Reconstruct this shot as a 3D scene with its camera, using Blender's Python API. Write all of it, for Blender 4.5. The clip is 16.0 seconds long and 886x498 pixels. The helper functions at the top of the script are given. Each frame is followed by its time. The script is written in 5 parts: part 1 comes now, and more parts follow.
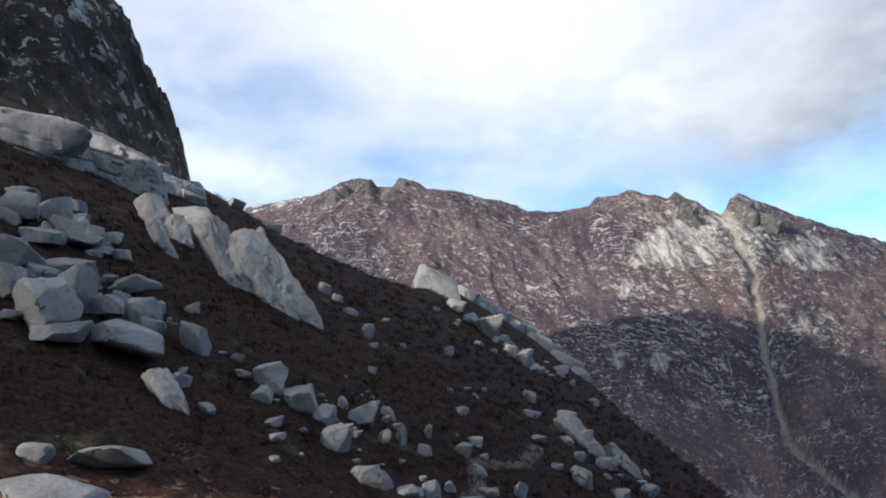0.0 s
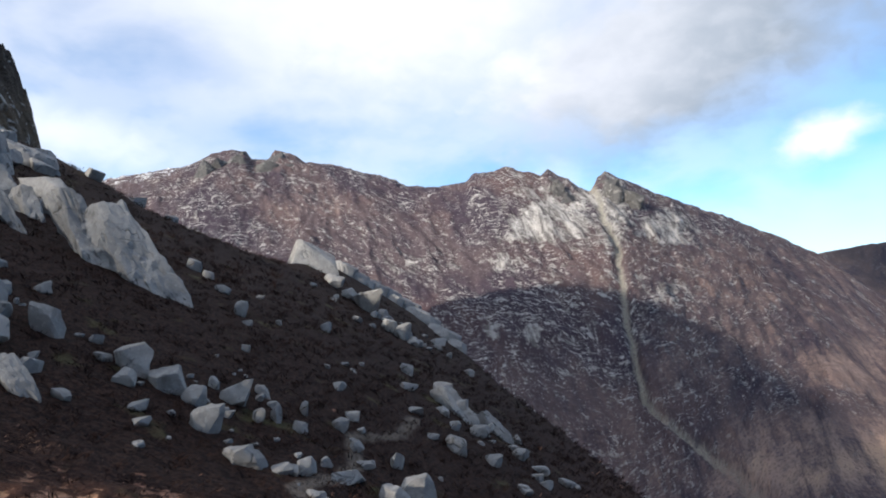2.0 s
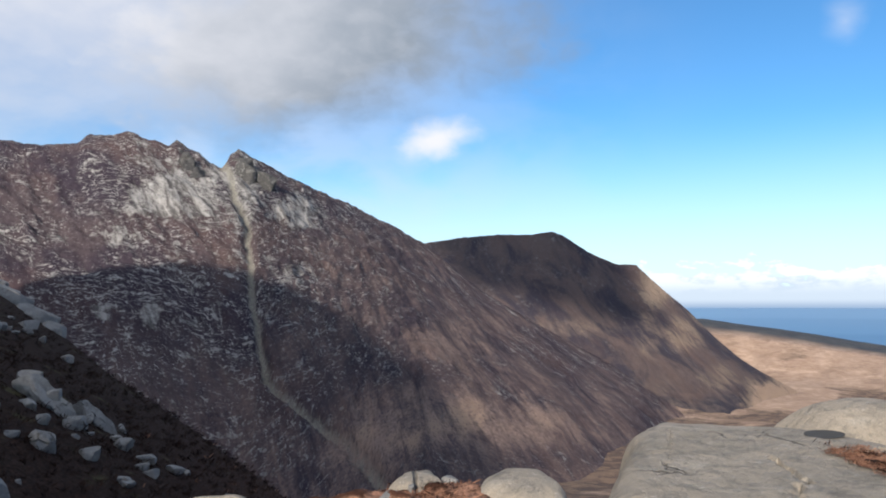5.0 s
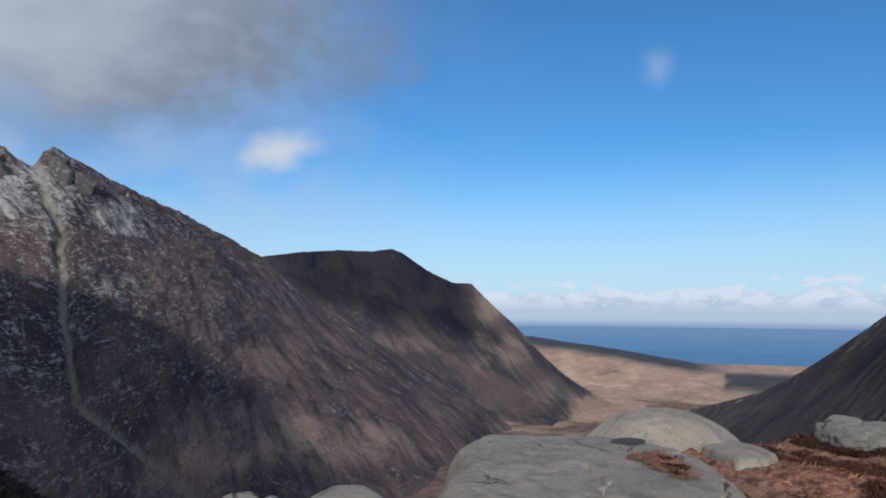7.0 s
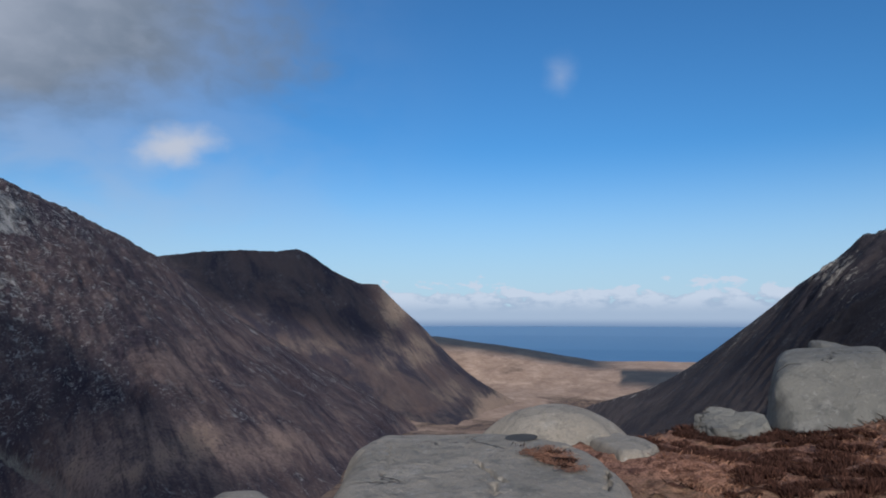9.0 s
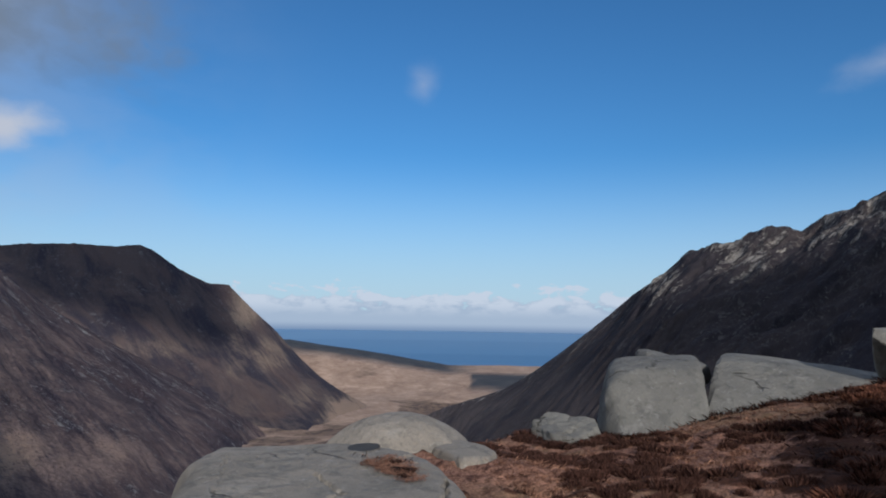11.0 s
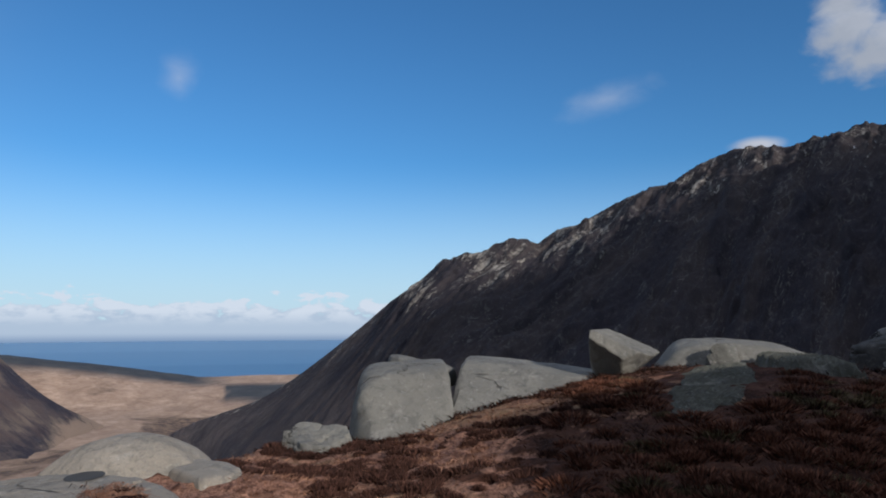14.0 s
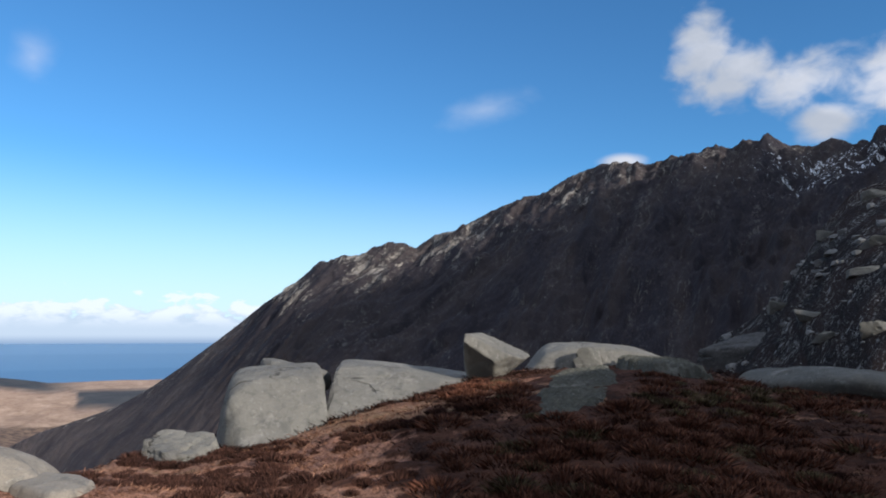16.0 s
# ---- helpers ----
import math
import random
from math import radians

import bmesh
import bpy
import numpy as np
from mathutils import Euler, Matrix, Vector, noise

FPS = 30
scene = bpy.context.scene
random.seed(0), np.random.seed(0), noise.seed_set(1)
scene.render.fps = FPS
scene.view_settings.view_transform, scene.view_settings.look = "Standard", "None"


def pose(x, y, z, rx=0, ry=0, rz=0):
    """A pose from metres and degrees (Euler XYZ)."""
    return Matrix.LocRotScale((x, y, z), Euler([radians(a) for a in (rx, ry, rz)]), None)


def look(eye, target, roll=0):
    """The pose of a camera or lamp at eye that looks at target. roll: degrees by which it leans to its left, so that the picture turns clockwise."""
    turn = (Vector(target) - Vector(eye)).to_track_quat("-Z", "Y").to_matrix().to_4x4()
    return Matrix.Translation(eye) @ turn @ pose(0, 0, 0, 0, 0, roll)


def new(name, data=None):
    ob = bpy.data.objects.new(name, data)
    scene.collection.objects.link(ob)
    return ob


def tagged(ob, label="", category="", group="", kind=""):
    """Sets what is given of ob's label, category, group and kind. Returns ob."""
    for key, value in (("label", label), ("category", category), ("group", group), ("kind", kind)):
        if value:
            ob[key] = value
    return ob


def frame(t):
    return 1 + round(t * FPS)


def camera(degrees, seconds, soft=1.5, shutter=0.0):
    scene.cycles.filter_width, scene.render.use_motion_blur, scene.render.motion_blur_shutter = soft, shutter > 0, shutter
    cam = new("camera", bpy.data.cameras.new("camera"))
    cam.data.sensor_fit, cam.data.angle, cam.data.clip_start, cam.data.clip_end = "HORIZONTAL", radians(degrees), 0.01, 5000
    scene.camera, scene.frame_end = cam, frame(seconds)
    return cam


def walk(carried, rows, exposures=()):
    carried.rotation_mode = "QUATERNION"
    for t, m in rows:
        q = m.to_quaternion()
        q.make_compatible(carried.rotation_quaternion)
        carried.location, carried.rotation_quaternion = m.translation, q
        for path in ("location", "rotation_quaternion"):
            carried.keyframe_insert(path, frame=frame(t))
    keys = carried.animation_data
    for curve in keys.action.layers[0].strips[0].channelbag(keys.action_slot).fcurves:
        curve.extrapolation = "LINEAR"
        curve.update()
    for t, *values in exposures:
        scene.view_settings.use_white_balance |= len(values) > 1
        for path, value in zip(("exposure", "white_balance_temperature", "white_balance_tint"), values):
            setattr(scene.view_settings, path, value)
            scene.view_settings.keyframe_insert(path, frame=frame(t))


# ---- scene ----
# ---------------------------------------------------------------- light
# seconds, stops, white balance
EXPO = [(0.0, 0.9, 6550, 10), (2.0, 0.92, 6600, 10), (3.5, 1.02, 6700, 10), (4.3, 0.84, 6700, 10), (5.0, 0.5, 6650, 10), (6.2, 0.15, 6250, 10), (7.5, -0.22, 5950, 10), (9.0, -0.3, 5850, 10), (11.5, -0.33, 5950, 10), (13.0, -0.28, 6050, 10), (14.5, -0.02, 6150, 10), (16.0, 0.33, 6250, 10)]
SUN_AZ, SUN_EL = 240.0, 20.5 # bearing clockwise from +y, height, degrees
cam = camera(65.69, 16.0, soft=1.9)
walk(cam, [
    (0, pose(0.061, -0.020, 1.607, 97.934, -0.259, -0.036)),
    (0.5, pose(0.082, -0.018, 1.604, 96.903, 0.637, -2.900)),
    (1, pose(0.106, -0.016, 1.606, 96.227, 0.842, -5.494)),
    (1.5, pose(0.121, -0.030, 1.609, 95.946, 1.214, -7.741)),
    (2, pose(0.135, -0.045, 1.606, 95.775, 1.024, -9.996)),
    (2.5, pose(0.162, -0.059, 1.604, 95.325, 0.443, -15.052)),
    (3, pose(0.193, -0.076, 1.596, 94.292, 0.497, -19.925)),
    (3.5, pose(0.223, -0.100, 1.588, 93.639, 0.491, -24.567)),
    (4, pose(0.261, -0.132, 1.576, 93.005, 0.581, -30.829)),
    (4.5, pose(0.286, -0.136, 1.575, 93.400, 0.296, -36.354)),
    (5, pose(0.309, -0.154, 1.579, 93.767, 0.491, -40.355)),
    (5.2, pose(0.317, -0.162, 1.582, 94.101, 0.093, -42.178)),
    (7.3, pose(0.347, -0.206, 1.565, 95.281, -0.352, -54.781)),
    (7.5, pose(0.349, -0.215, 1.571, 95.423, -0.386, -55.224)),
    (8, pose(0.325, -0.259, 1.560, 95.581, 0.059, -55.196)),
    (8.5, pose(0.332, -0.277, 1.565, 95.204, -0.255, -58.844)),
    (9, pose(0.353, -0.301, 1.570, 95.176, 0.063, -61.481)),
    (9.2, pose(0.364, -0.308, 1.575, 95.368, 0.511, -62.456)),
    (11.3, pose(0.432, -0.399, 1.623, 95.492, -0.692, -75.571)),
    (11.5, pose(0.439, -0.422, 1.622, 95.413, -0.374, -77.030)),
    (12, pose(0.461, -0.435, 1.621, 95.365, -0.618, -80.199)),
    (12.5, pose(0.471, -0.441, 1.617, 95.558, -0.672, -81.460)),
    (13, pose(0.491, -0.447, 1.623, 95.463, -0.608, -85.847)),
    (13.5, pose(0.524, -0.444, 1.631, 96.073, -0.034, -89.460)),
    (14, pose(0.548, -0.446, 1.634, 96.299, 0.044, -93.195)),
    (14.5, pose(0.557, -0.442, 1.631, 96.325, -0.059, -95.817)),
    (15, pose(0.557, -0.437, 1.629, 96.421, 0.125, -96.737)),
    (15.5, pose(0.555, -0.440, 1.630, 96.344, 0.459, -98.994)),
    (16, pose(0.559, -0.435, 1.631, 96.620, -0.325, -103.443)),
], exposures=EXPO)


def bearing(az, el=0.0):
    """Unit vector to a bearing (clockwise from +y) and a height, in degrees."""
    a, b = radians(az), radians(el)
    return Vector((math.sin(a) * math.cos(b), math.cos(a) * math.cos(b), math.sin(b)))


class Nodes:
    """A short way to write node trees."""

    def __init__(self, tree):
        self.t = tree
        self.t.nodes.clear()

    def add(self, kind, **inputs):
        n = self.t.nodes.new(kind)
        for key, value in inputs.items():
            self.set(n.inputs[key], value)
        return n

    def set(self, socket, value):
        if isinstance(value, bpy.types.NodeSocket):
            self.t.links.new(value, socket)
        else:
            socket.default_value = value

    def math(self, op, a, b=0.0, c=0.0, clamp=False):
        n = self.t.nodes.new("ShaderNodeMath")
        n.operation, n.use_clamp = op, clamp
        for i, v in enumerate((a, b, c)):
            self.set(n.inputs[i], v)
        return n.outputs[0]

    def ramp(self, value, low, high, to_low=0.0, to_high=1.0):
        n = self.t.nodes.new("ShaderNodeMapRange")
        n.interpolation_type = "SMOOTHSTEP"
        for i, v in enumerate((value, low, high, to_low, to_high)):
            self.set(n.inputs[i], v)
        return n.outputs[0]

    def mix(self, fac, a, b, how="MIX"):
        n = self.t.nodes.new("ShaderNodeMix")
        n.data_type, n.blend_type = "RGBA", how
        self.set(n.inputs[0], fac)
        for i, v in ((6, a), (7, b)):
            self.set(n.inputs[i], (*v, 1.0) if isinstance(v, tuple) and len(v) == 3 else v)
        return n.outputs[2]

    def noise(self, vector, scale, detail=4.0, rough=0.55, warp=0.0):
        n = self.add("ShaderNodeTexNoise", Scale=scale, Detail=detail, Roughness=rough, Distortion=warp)
        self.set(n.inputs["Vector"], vector)
        return n.outputs["Fac"]

    def voronoi(self, vector, scale, feature="F1", rand=1.0):
        n = self.add("ShaderNodeTexVoronoi", Scale=scale, Randomness=rand)
        n.feature = feature
        self.set(n.inputs["Vector"], vector)
        return n.outputs["Distance"]

    def scaled(self, vector, x, y, z):
        n = self.t.nodes.new("ShaderNodeVectorMath")
        n.operation = "MULTIPLY"
        self.set(n.inputs[0], vector)
        n.inputs[1].default_value = (x, y, z)
        return n.outputs[0]

    def attribute(self, name):
        n = self.t.nodes.new("ShaderNodeAttribute")
        n.attribute_name = name
        return n.outputs["Fac"]


def make_world():
    world = bpy.data.worlds.new("sky")
    scene.world = world
    world.use_nodes = True
    k = Nodes(world.node_tree)
    where = k.add("ShaderNodeTexCoord").outputs["Generated"]
    sky = k.t.nodes.new("ShaderNodeTexSky")
    sky.sky_type, sky.sun_disc = "NISHITA", False
    sky.sun_elevation, sky.sun_rotation = radians(SUN_EL), radians(SUN_AZ)
    sky.altitude, sky.air_density, sky.dust_density, sky.ozone_density = 400.0, 1.0, 0.3, 3.0
    part_xyz = k.add("ShaderNodeSeparateXYZ", Vector=where)
    x, y, z = part_xyz.outputs[0], part_xyz.outputs[1], part_xyz.outputs[2]
    az = k.math("MULTIPLY", k.math("ARCTAN2", x, y), 57.2958)
    el = k.math("MULTIPLY", k.math("ARCSINE", z), 57.2958)
    wisp = k.noise(k.scaled(where, 1.0, 1.0, 1.8), 6.0, 6.0, 0.5, 0.2)
    fine = k.noise(k.scaled(where, 1.0, 1.0, 1.5), 26.0, 5.0, 0.5, 0.3)

    def puff(a, e, wide, high, ragged, lean=0.0, soft=0.45, crisp=0.5):
        """A cloud's cover round a bearing and height, its edge broken by noise."""
        da = k.math("DIVIDE", k.math("SUBTRACT", az, a), wide)
        de = k.math("SUBTRACT", el, e)
        de = k.math("DIVIDE", k.math("SUBTRACT", de, k.math("MULTIPLY", k.math("SUBTRACT", az, a), lean)), high)
        dist = k.math("SQRT", k.math("ADD", k.math("MULTIPLY", da, da), k.math("MULTIPLY", de, de)))
        rough = k.math("ADD", k.math("MULTIPLY", k.math("SUBTRACT", wisp, 0.5), ragged * 1.6), k.math("MULTIPLY", k.math("SUBTRACT", fine, 0.5), ragged * crisp))
        return k.ramp(k.math("ADD", dist, rough), 1.15, soft)

    colour = sky.outputs[0]
    colour = k.mix(1.0, colour, SKY_TINT, "MULTIPLY")
    colour = k.mix(k.math("MULTIPLY", k.ramp(el, 14.0, -1.0), 0.85), colour, HORIZON)
    veil = k.math("MULTIPLY", k.math("MULTIPLY", k.ramp(az, 66.0, 12.0), k.ramp(az, -120.0, -40.0)), k.math("MULTIPLY", k.ramp(el, 2.0, 9.0), k.ramp(wisp, 0.30, 0.62)))
    gap = k.math("SUBTRACT", 1.0, k.math("MULTIPLY", k.math("MAXIMUM", puff(-14.5, 19.5, 9.0, 7.0, 1.5, 0.1, -0.5), puff(-6.0, 15.0, 9.0, 2.8, 1.3, 0.0, -0.5)), 0.55))
    colour = k.mix(k.math("MULTIPLY", k.math("MULTIPLY", veil, 0.55), gap), colour, CLOUD_WHITE)
    # the great cloud over the ridge, white in its middle and grey along its lower right side
    great = k.math("MAXIMUM", puff(3.0, 27.5, 42.0, 16.5, 0.6, -0.04, 0.0), puff(29.0, 20.5, 21.5, 8.2, 0.8, 0.1, 0.35))
    bulk = k.ramp(k.math("ADD", k.math("SUBTRACT", az, k.math("MULTIPLY", k.math("SUBTRACT", el, 20.0), 1.2)), k.math("MULTIPLY", k.math("SUBTRACT", wisp, 0.5), 24.0)), 9.0, 38.0)
    light = k.mix(bulk, CLOUD_WHITE, CLOUD_GREY)
    light = k.mix(k.ramp(fine, 0.35, 0.7), light, k.mix(0.15, light, CLOUD_WHITE))
    colour = k.mix(k.math("MULTIPLY", great, gap), colour, light)
    # broken cloud overhead and behind, unseen, added bright to fill the shade
    over = k.math("MAXIMUM", k.ramp(el, 34.0, 48.0), k.ramp(k.math("ABSOLUTE", k.math("SUBTRACT", az, 45.0)), 112.0, 135.0))
    over = k.math("MULTIPLY", k.math("MULTIPLY", over, k.ramp(el, 2.0, 14.0)), k.ramp(k.noise(where, 3.2, 7.0, 0.55, 0.4), 0.42, 0.58))
    colour = k.mix(k.math("MULTIPLY", over, 0.9), colour, CLOUD_SUNLIT)
    small = k.math("MAXIMUM", puff(39.9, 12.9, 4.0, 1.9, 0.9, 0.2, 0.0, 1.0), k.math("MULTIPLY", puff(71.5, 19.0, 1.9, 2.0, 1.0, 0.0, -0.3), 0.42))
    small = k.math("MAXIMUM", small, k.math("MULTIPLY", puff(-19.0, 14.0, 11.0, 3.2, 1.4, -0.1, 0.0), 0.6))
    small = k.math("MAXIMUM", small, k.math("MULTIPLY", puff(106.8, 18.0, 4.4, 1.7, 1.2, 0.18, -0.3), 0.42))
    colour = k.mix(small, colour, k.mix(0.2, CLOUD_WHITE, CLOUD_SUNLIT))
    cumulus = puff(118.4, 13.5, 2.2, 0.75, 0.5, 0.0, 0.3)
    for lobe in ((124.9, 21.2, 2.9, 2.9, 1.1), (127.3, 19.7, 3.3, 2.3, 1.1), (131.6, 18.3, 4.2, 2.1, 1.1), (138.0, 17.4, 5.6, 3.2, 1.1), (133.4, 15.2, 2.4, 1.7, 0.8)):
        cumulus = k.math("MAXIMUM", cumulus, puff(*lobe, 0.0, 0.25, 1.3))
    colour = k.mix(cumulus, colour, k.mix(k.ramp(wisp, 0.4, 0.6), k.mix(0.5, CLOUD_GREY, CLOUD_WHITE), CLOUD_WHITE))
    # low bank of cloud over the sea
    heap = k.noise(k.scaled(where, 1.0, 1.0, 2.4), 24.0, 6.0, 0.55, 0.2)
    bank = k.ramp(k.math("ADD", heap, k.math("MULTIPLY", k.math("SUBTRACT", 1.7, el), 0.15)), 0.46, 0.54)
    bank = k.math("MULTIPLY", k.math("MULTIPLY", bank, k.ramp(el, 4.6, 2.2)), k.ramp(el, -1.7, -0.9))
    bank_light = k.mix(k.math("MULTIPLY", k.ramp(el, -0.3, 1.2), k.ramp(heap, 0.36, 0.56)), BANK_GREY, BANK_WHITE)
    colour = k.mix(k.math("MULTIPLY", bank, 0.92), colour, bank_light)
    colour = k.mix(k.ramp(el, -0.5, -1.4), colour, BANK_LOW)
    back = k.add("ShaderNodeBackground", Color=colour, Strength=SKY_STRENGTH)
    out = k.add("ShaderNodeOutputWorld", Surface=back.outputs[0])
    sun = bpy.data.lights.new("sun", "SUN")
    sun.energy, sun.angle, sun.color = SUN_STRENGTH, radians(1.1), (1.0, 0.91, 0.80)
    lamp = new("sun", sun)
    lamp.matrix_world = look((0, 0, 0), -bearing(SUN_AZ, SUN_EL))


SKY_TINT = (0.55, 0.98, 1.23)
HORIZON = (6.2, 7.5, 8.6)
CLOUD_WHITE, CLOUD_GREY = (5.7, 5.9, 6.5), (2.3, 2.75, 3.4)
CLOUD_SUNLIT = (10.0, 10.2, 10.8)
BANK_LOW, BANK_GREY, BANK_WHITE = (2.3, 3.3, 5.0), (4.9, 5.8, 7.0), (7.4, 7.9, 8.6)
SKY_STRENGTH, SUN_STRENGTH = 0.10, 4.4
make_world()


# ---------------------------------------------------------------- noise and ground shape
def hashed(i, j, seed):
    h = (i.astype(np.int64) * 374761393 + j.astype(np.int64) * 668265263 + seed * 974634777) & 0xFFFFFFFF
    h = ((h ^ (h >> 13)) * 1274126177) & 0xFFFFFFFF
    return ((h ^ (h >> 16)) & 0xFFFF) / 65535.0


def value_noise(x, y, seed=0):
    i, j = np.floor(x), np.floor(y)
    u, v = x - i, y - j
    u, v = u * u * u * (u * (u * 6 - 15) + 10), v * v * v * (v * (v * 6 - 15) + 10)
    a, b = hashed(i, j, seed), hashed(i + 1, j, seed)
    c, d = hashed(i, j + 1, seed), hashed(i + 1, j + 1, seed)
    return (a + (b - a) * u) * (1 - v) + (c + (d - c) * u) * v


def fbm(x, y, seed=0, octaves=5, gain=0.5):
    total, size, norm = 0.0, 1.0, 0.0
    for k in range(octaves):
        total = total + size * value_noise(x, y, seed + k * 17)
        norm += size
        x, y, size = x * 2.03 + 11.7, y * 2.03 + 5.3, size * gain
    return total / norm - 0.5


def ridged(x, y, seed=0, octaves=4):
    total, size, norm = 0.0, 1.0, 0.0
    for k in range(octaves):
        total = total + size * (1 - np.abs(2 * value_noise(x, y, seed + k * 31) - 1))
        norm += size
        x, y, size = x * 2.1 + 3.1, y * 2.1 + 9.2, size * 0.5
    return total / norm - 0.5


def step(a, b, x):
    t = np.clip((x - a) / (b - a), 0, 1)
    return t * t * (3 - 2 * t)


EYE_X, EYE_Y = 0.3, -0.25      # middle of the sheet


def ground_z(x, y):
    """Height of the ground: the knoll round the col, the spur, the head of the glen, its floor and the moor."""
    x, y = np.asarray(x, float), np.asarray(y, float)
    r = np.hypot(x, y)
    az = np.degrees(np.arctan2(x, y))
    # knoll underfoot, rising a little to the south-east
    edge = np.interp(az, [-180, -60, 0, 8, 20, 30, 37, 41, 46, 50, 55.5, 59, 61.5, 78, 84, 108, 140, 180], [9, 6, 5.2, 5.4, 5.6, 5.2, 5.4, 5.9, 5.9, 4.7, 4.0, 4.6, 8.6, 9.4, 12.5, 15, 16, 12])
    rise = np.interp(az, [-180, 70, 85, 90, 95, 102, 106, 114, 119, 123, 129, 140, 180], [0.0, -0.05, -0.36, -0.22, 0.03, 0.38, 0.6, 0.8, 0.9, 0.85, 0.62, 0.55, 0.4])
    knoll = rise * step(5, 13, r) + 0.19 * np.exp(-((x - 8.0) ** 2 + (y - 0.98) ** 2) / 0.34) + 0.10 * fbm(x * 0.35, y * 0.35, 3, 4)
    # spur: falls to the east, climbs gently to the north
    xp, xn = np.maximum(x, 0), np.maximum(-x, 0)
    spur = -3.9 + 0.17 * y + 0.45 * xn - 0.53 * xp - 0.008 * xp * xp / (1 + xp / 50)
    spur = spur + 0.9 * fbm(x * 0.07, y * 0.07, 5, 5) + 0.18 * fbm(x * 0.5, y * 0.5, 6, 3)
    crest = np.interp(az, [-90, -35, -20, -17, -14, -10, -6, -2.5, 1, 3, 7, 11, 15, 30, 60], [120, 70, 56, 51, 45, 43, 43, 48, 66, 76, 76, 62, 50, 38, 30])
    over = np.maximum(r - crest, 0)
    spur = spur - 0.012 * over * over / (1 + over / 45)
    # south: gentle col, then the hills behind
    south = -0.02 * r + 0.35 * fbm(x * 0.12, y * 0.12, 8, 4) + np.maximum(r - 14, 0) * np.interp(az, [-180, -150, -100, -60, 60, 110, 180], [0.02, 0.16, 0.3, 0.36, 0.36, 0.0, 0.02])
    wnorth = step(-95, -40, az) * step(150, 118, az)
    east = -0.5 - 0.30 * np.maximum(r - edge, 0) + 0.6 * fbm(x * 0.1, y * 0.1, 9, 4)
    out = spur + (east - spur) * step(62, 92, az)
    out = south + (out - south) * wnorth
    near = knoll + (out - knoll) * step(0, 1, (r - edge) / (0.35 * edge + np.where(az < 5, 6, 1.2)))
    # glen: floor far below, then the moor by the coast
    floor = np.interp(r, [0, 60, 160, 450, 800, 1400, 2300, 3300], [0, -14, -48, -135, -212, -246, -268, -236])
    floor = floor + step(300, 900, r) * (12 * fbm(x / 260, y / 260, 12, 5) + 3 * ridged(x / 90, y / 90, 13, 3)) + step(150, 400, r) * step(2400, 1800, r) * 4 * fbm(x / 45, y / 45, 14, 4)
    moor = np.interp(az, [40, 61, 66, 74, 90], [-105, -118, -160, -232, -228]) + 12 * fbm(x / 300, y / 300, 15, 4)
    floor = floor + (moor - floor) * step(2350, 3150, r)
    floor = floor - 36 * step(69, 75, az) * step(125, 100, az) * step(350, 800, r) * step(2350, 1950, r)
    w = step(60, 210, r)
    return near + (floor - near) * w


def heather_cover(x, y):
    """Where the ground is dark heather rather than deer grass, 0 to 1."""
    r = np.hypot(x, y)
    az = 60 + (np.degrees(np.arctan2(x, y)) - 60) * step(1.0, 4.0, r) + 34 * fbm(x * 0.35, y * 0.35, 41, 4)
    cover = np.maximum(step(10, -14, az) * step(-150, -90, az) * (0.12 + 1.78 * step(9, 14, r)), 0.85 * step(100, 116, az))
    cover = np.maximum(cover, (0.9 + 0.7 * step(60, 40, az)) * step(8, 15, r) * step(84, 60, az))
    clump = fbm(x * 3.4, y * 3.4, 43, 4, 0.62)
    return step(-0.09, 0.09, clump + 0.30 * (cover - 0.26) - 0.13 * step(76, 84, az) * step(116, 104, az) * step(16, 13, r))


def path_cover(x, y):
    """A worn, stony path across the spur, 0 to 1."""
    line = [(0.4, 11.2), (0.1, 12.3), (-0.3, 13.5), (0.6, 15.4), (1.0, 17.0), (0.9, 18.6), (1.6, 19.4), (2.4, 20.6), (3.2, 23.0)]
    best = np.full(np.shape(x), 99.0)
    for (ax, ay), (bx, by) in zip(line[:-1], line[1:]):
        t = np.clip(((x - ax) * (bx - ax) + (y - ay) * (by - ay)) / ((bx - ax) ** 2 + (by - ay) ** 2), 0, 1)
        best = np.minimum(best, np.hypot(x - ax - (bx - ax) * t, y - ay - (by - ay) * t))
    return step(0.24, 0.10, best + 0.3 * fbm(x * 2, y * 2, 47, 3))


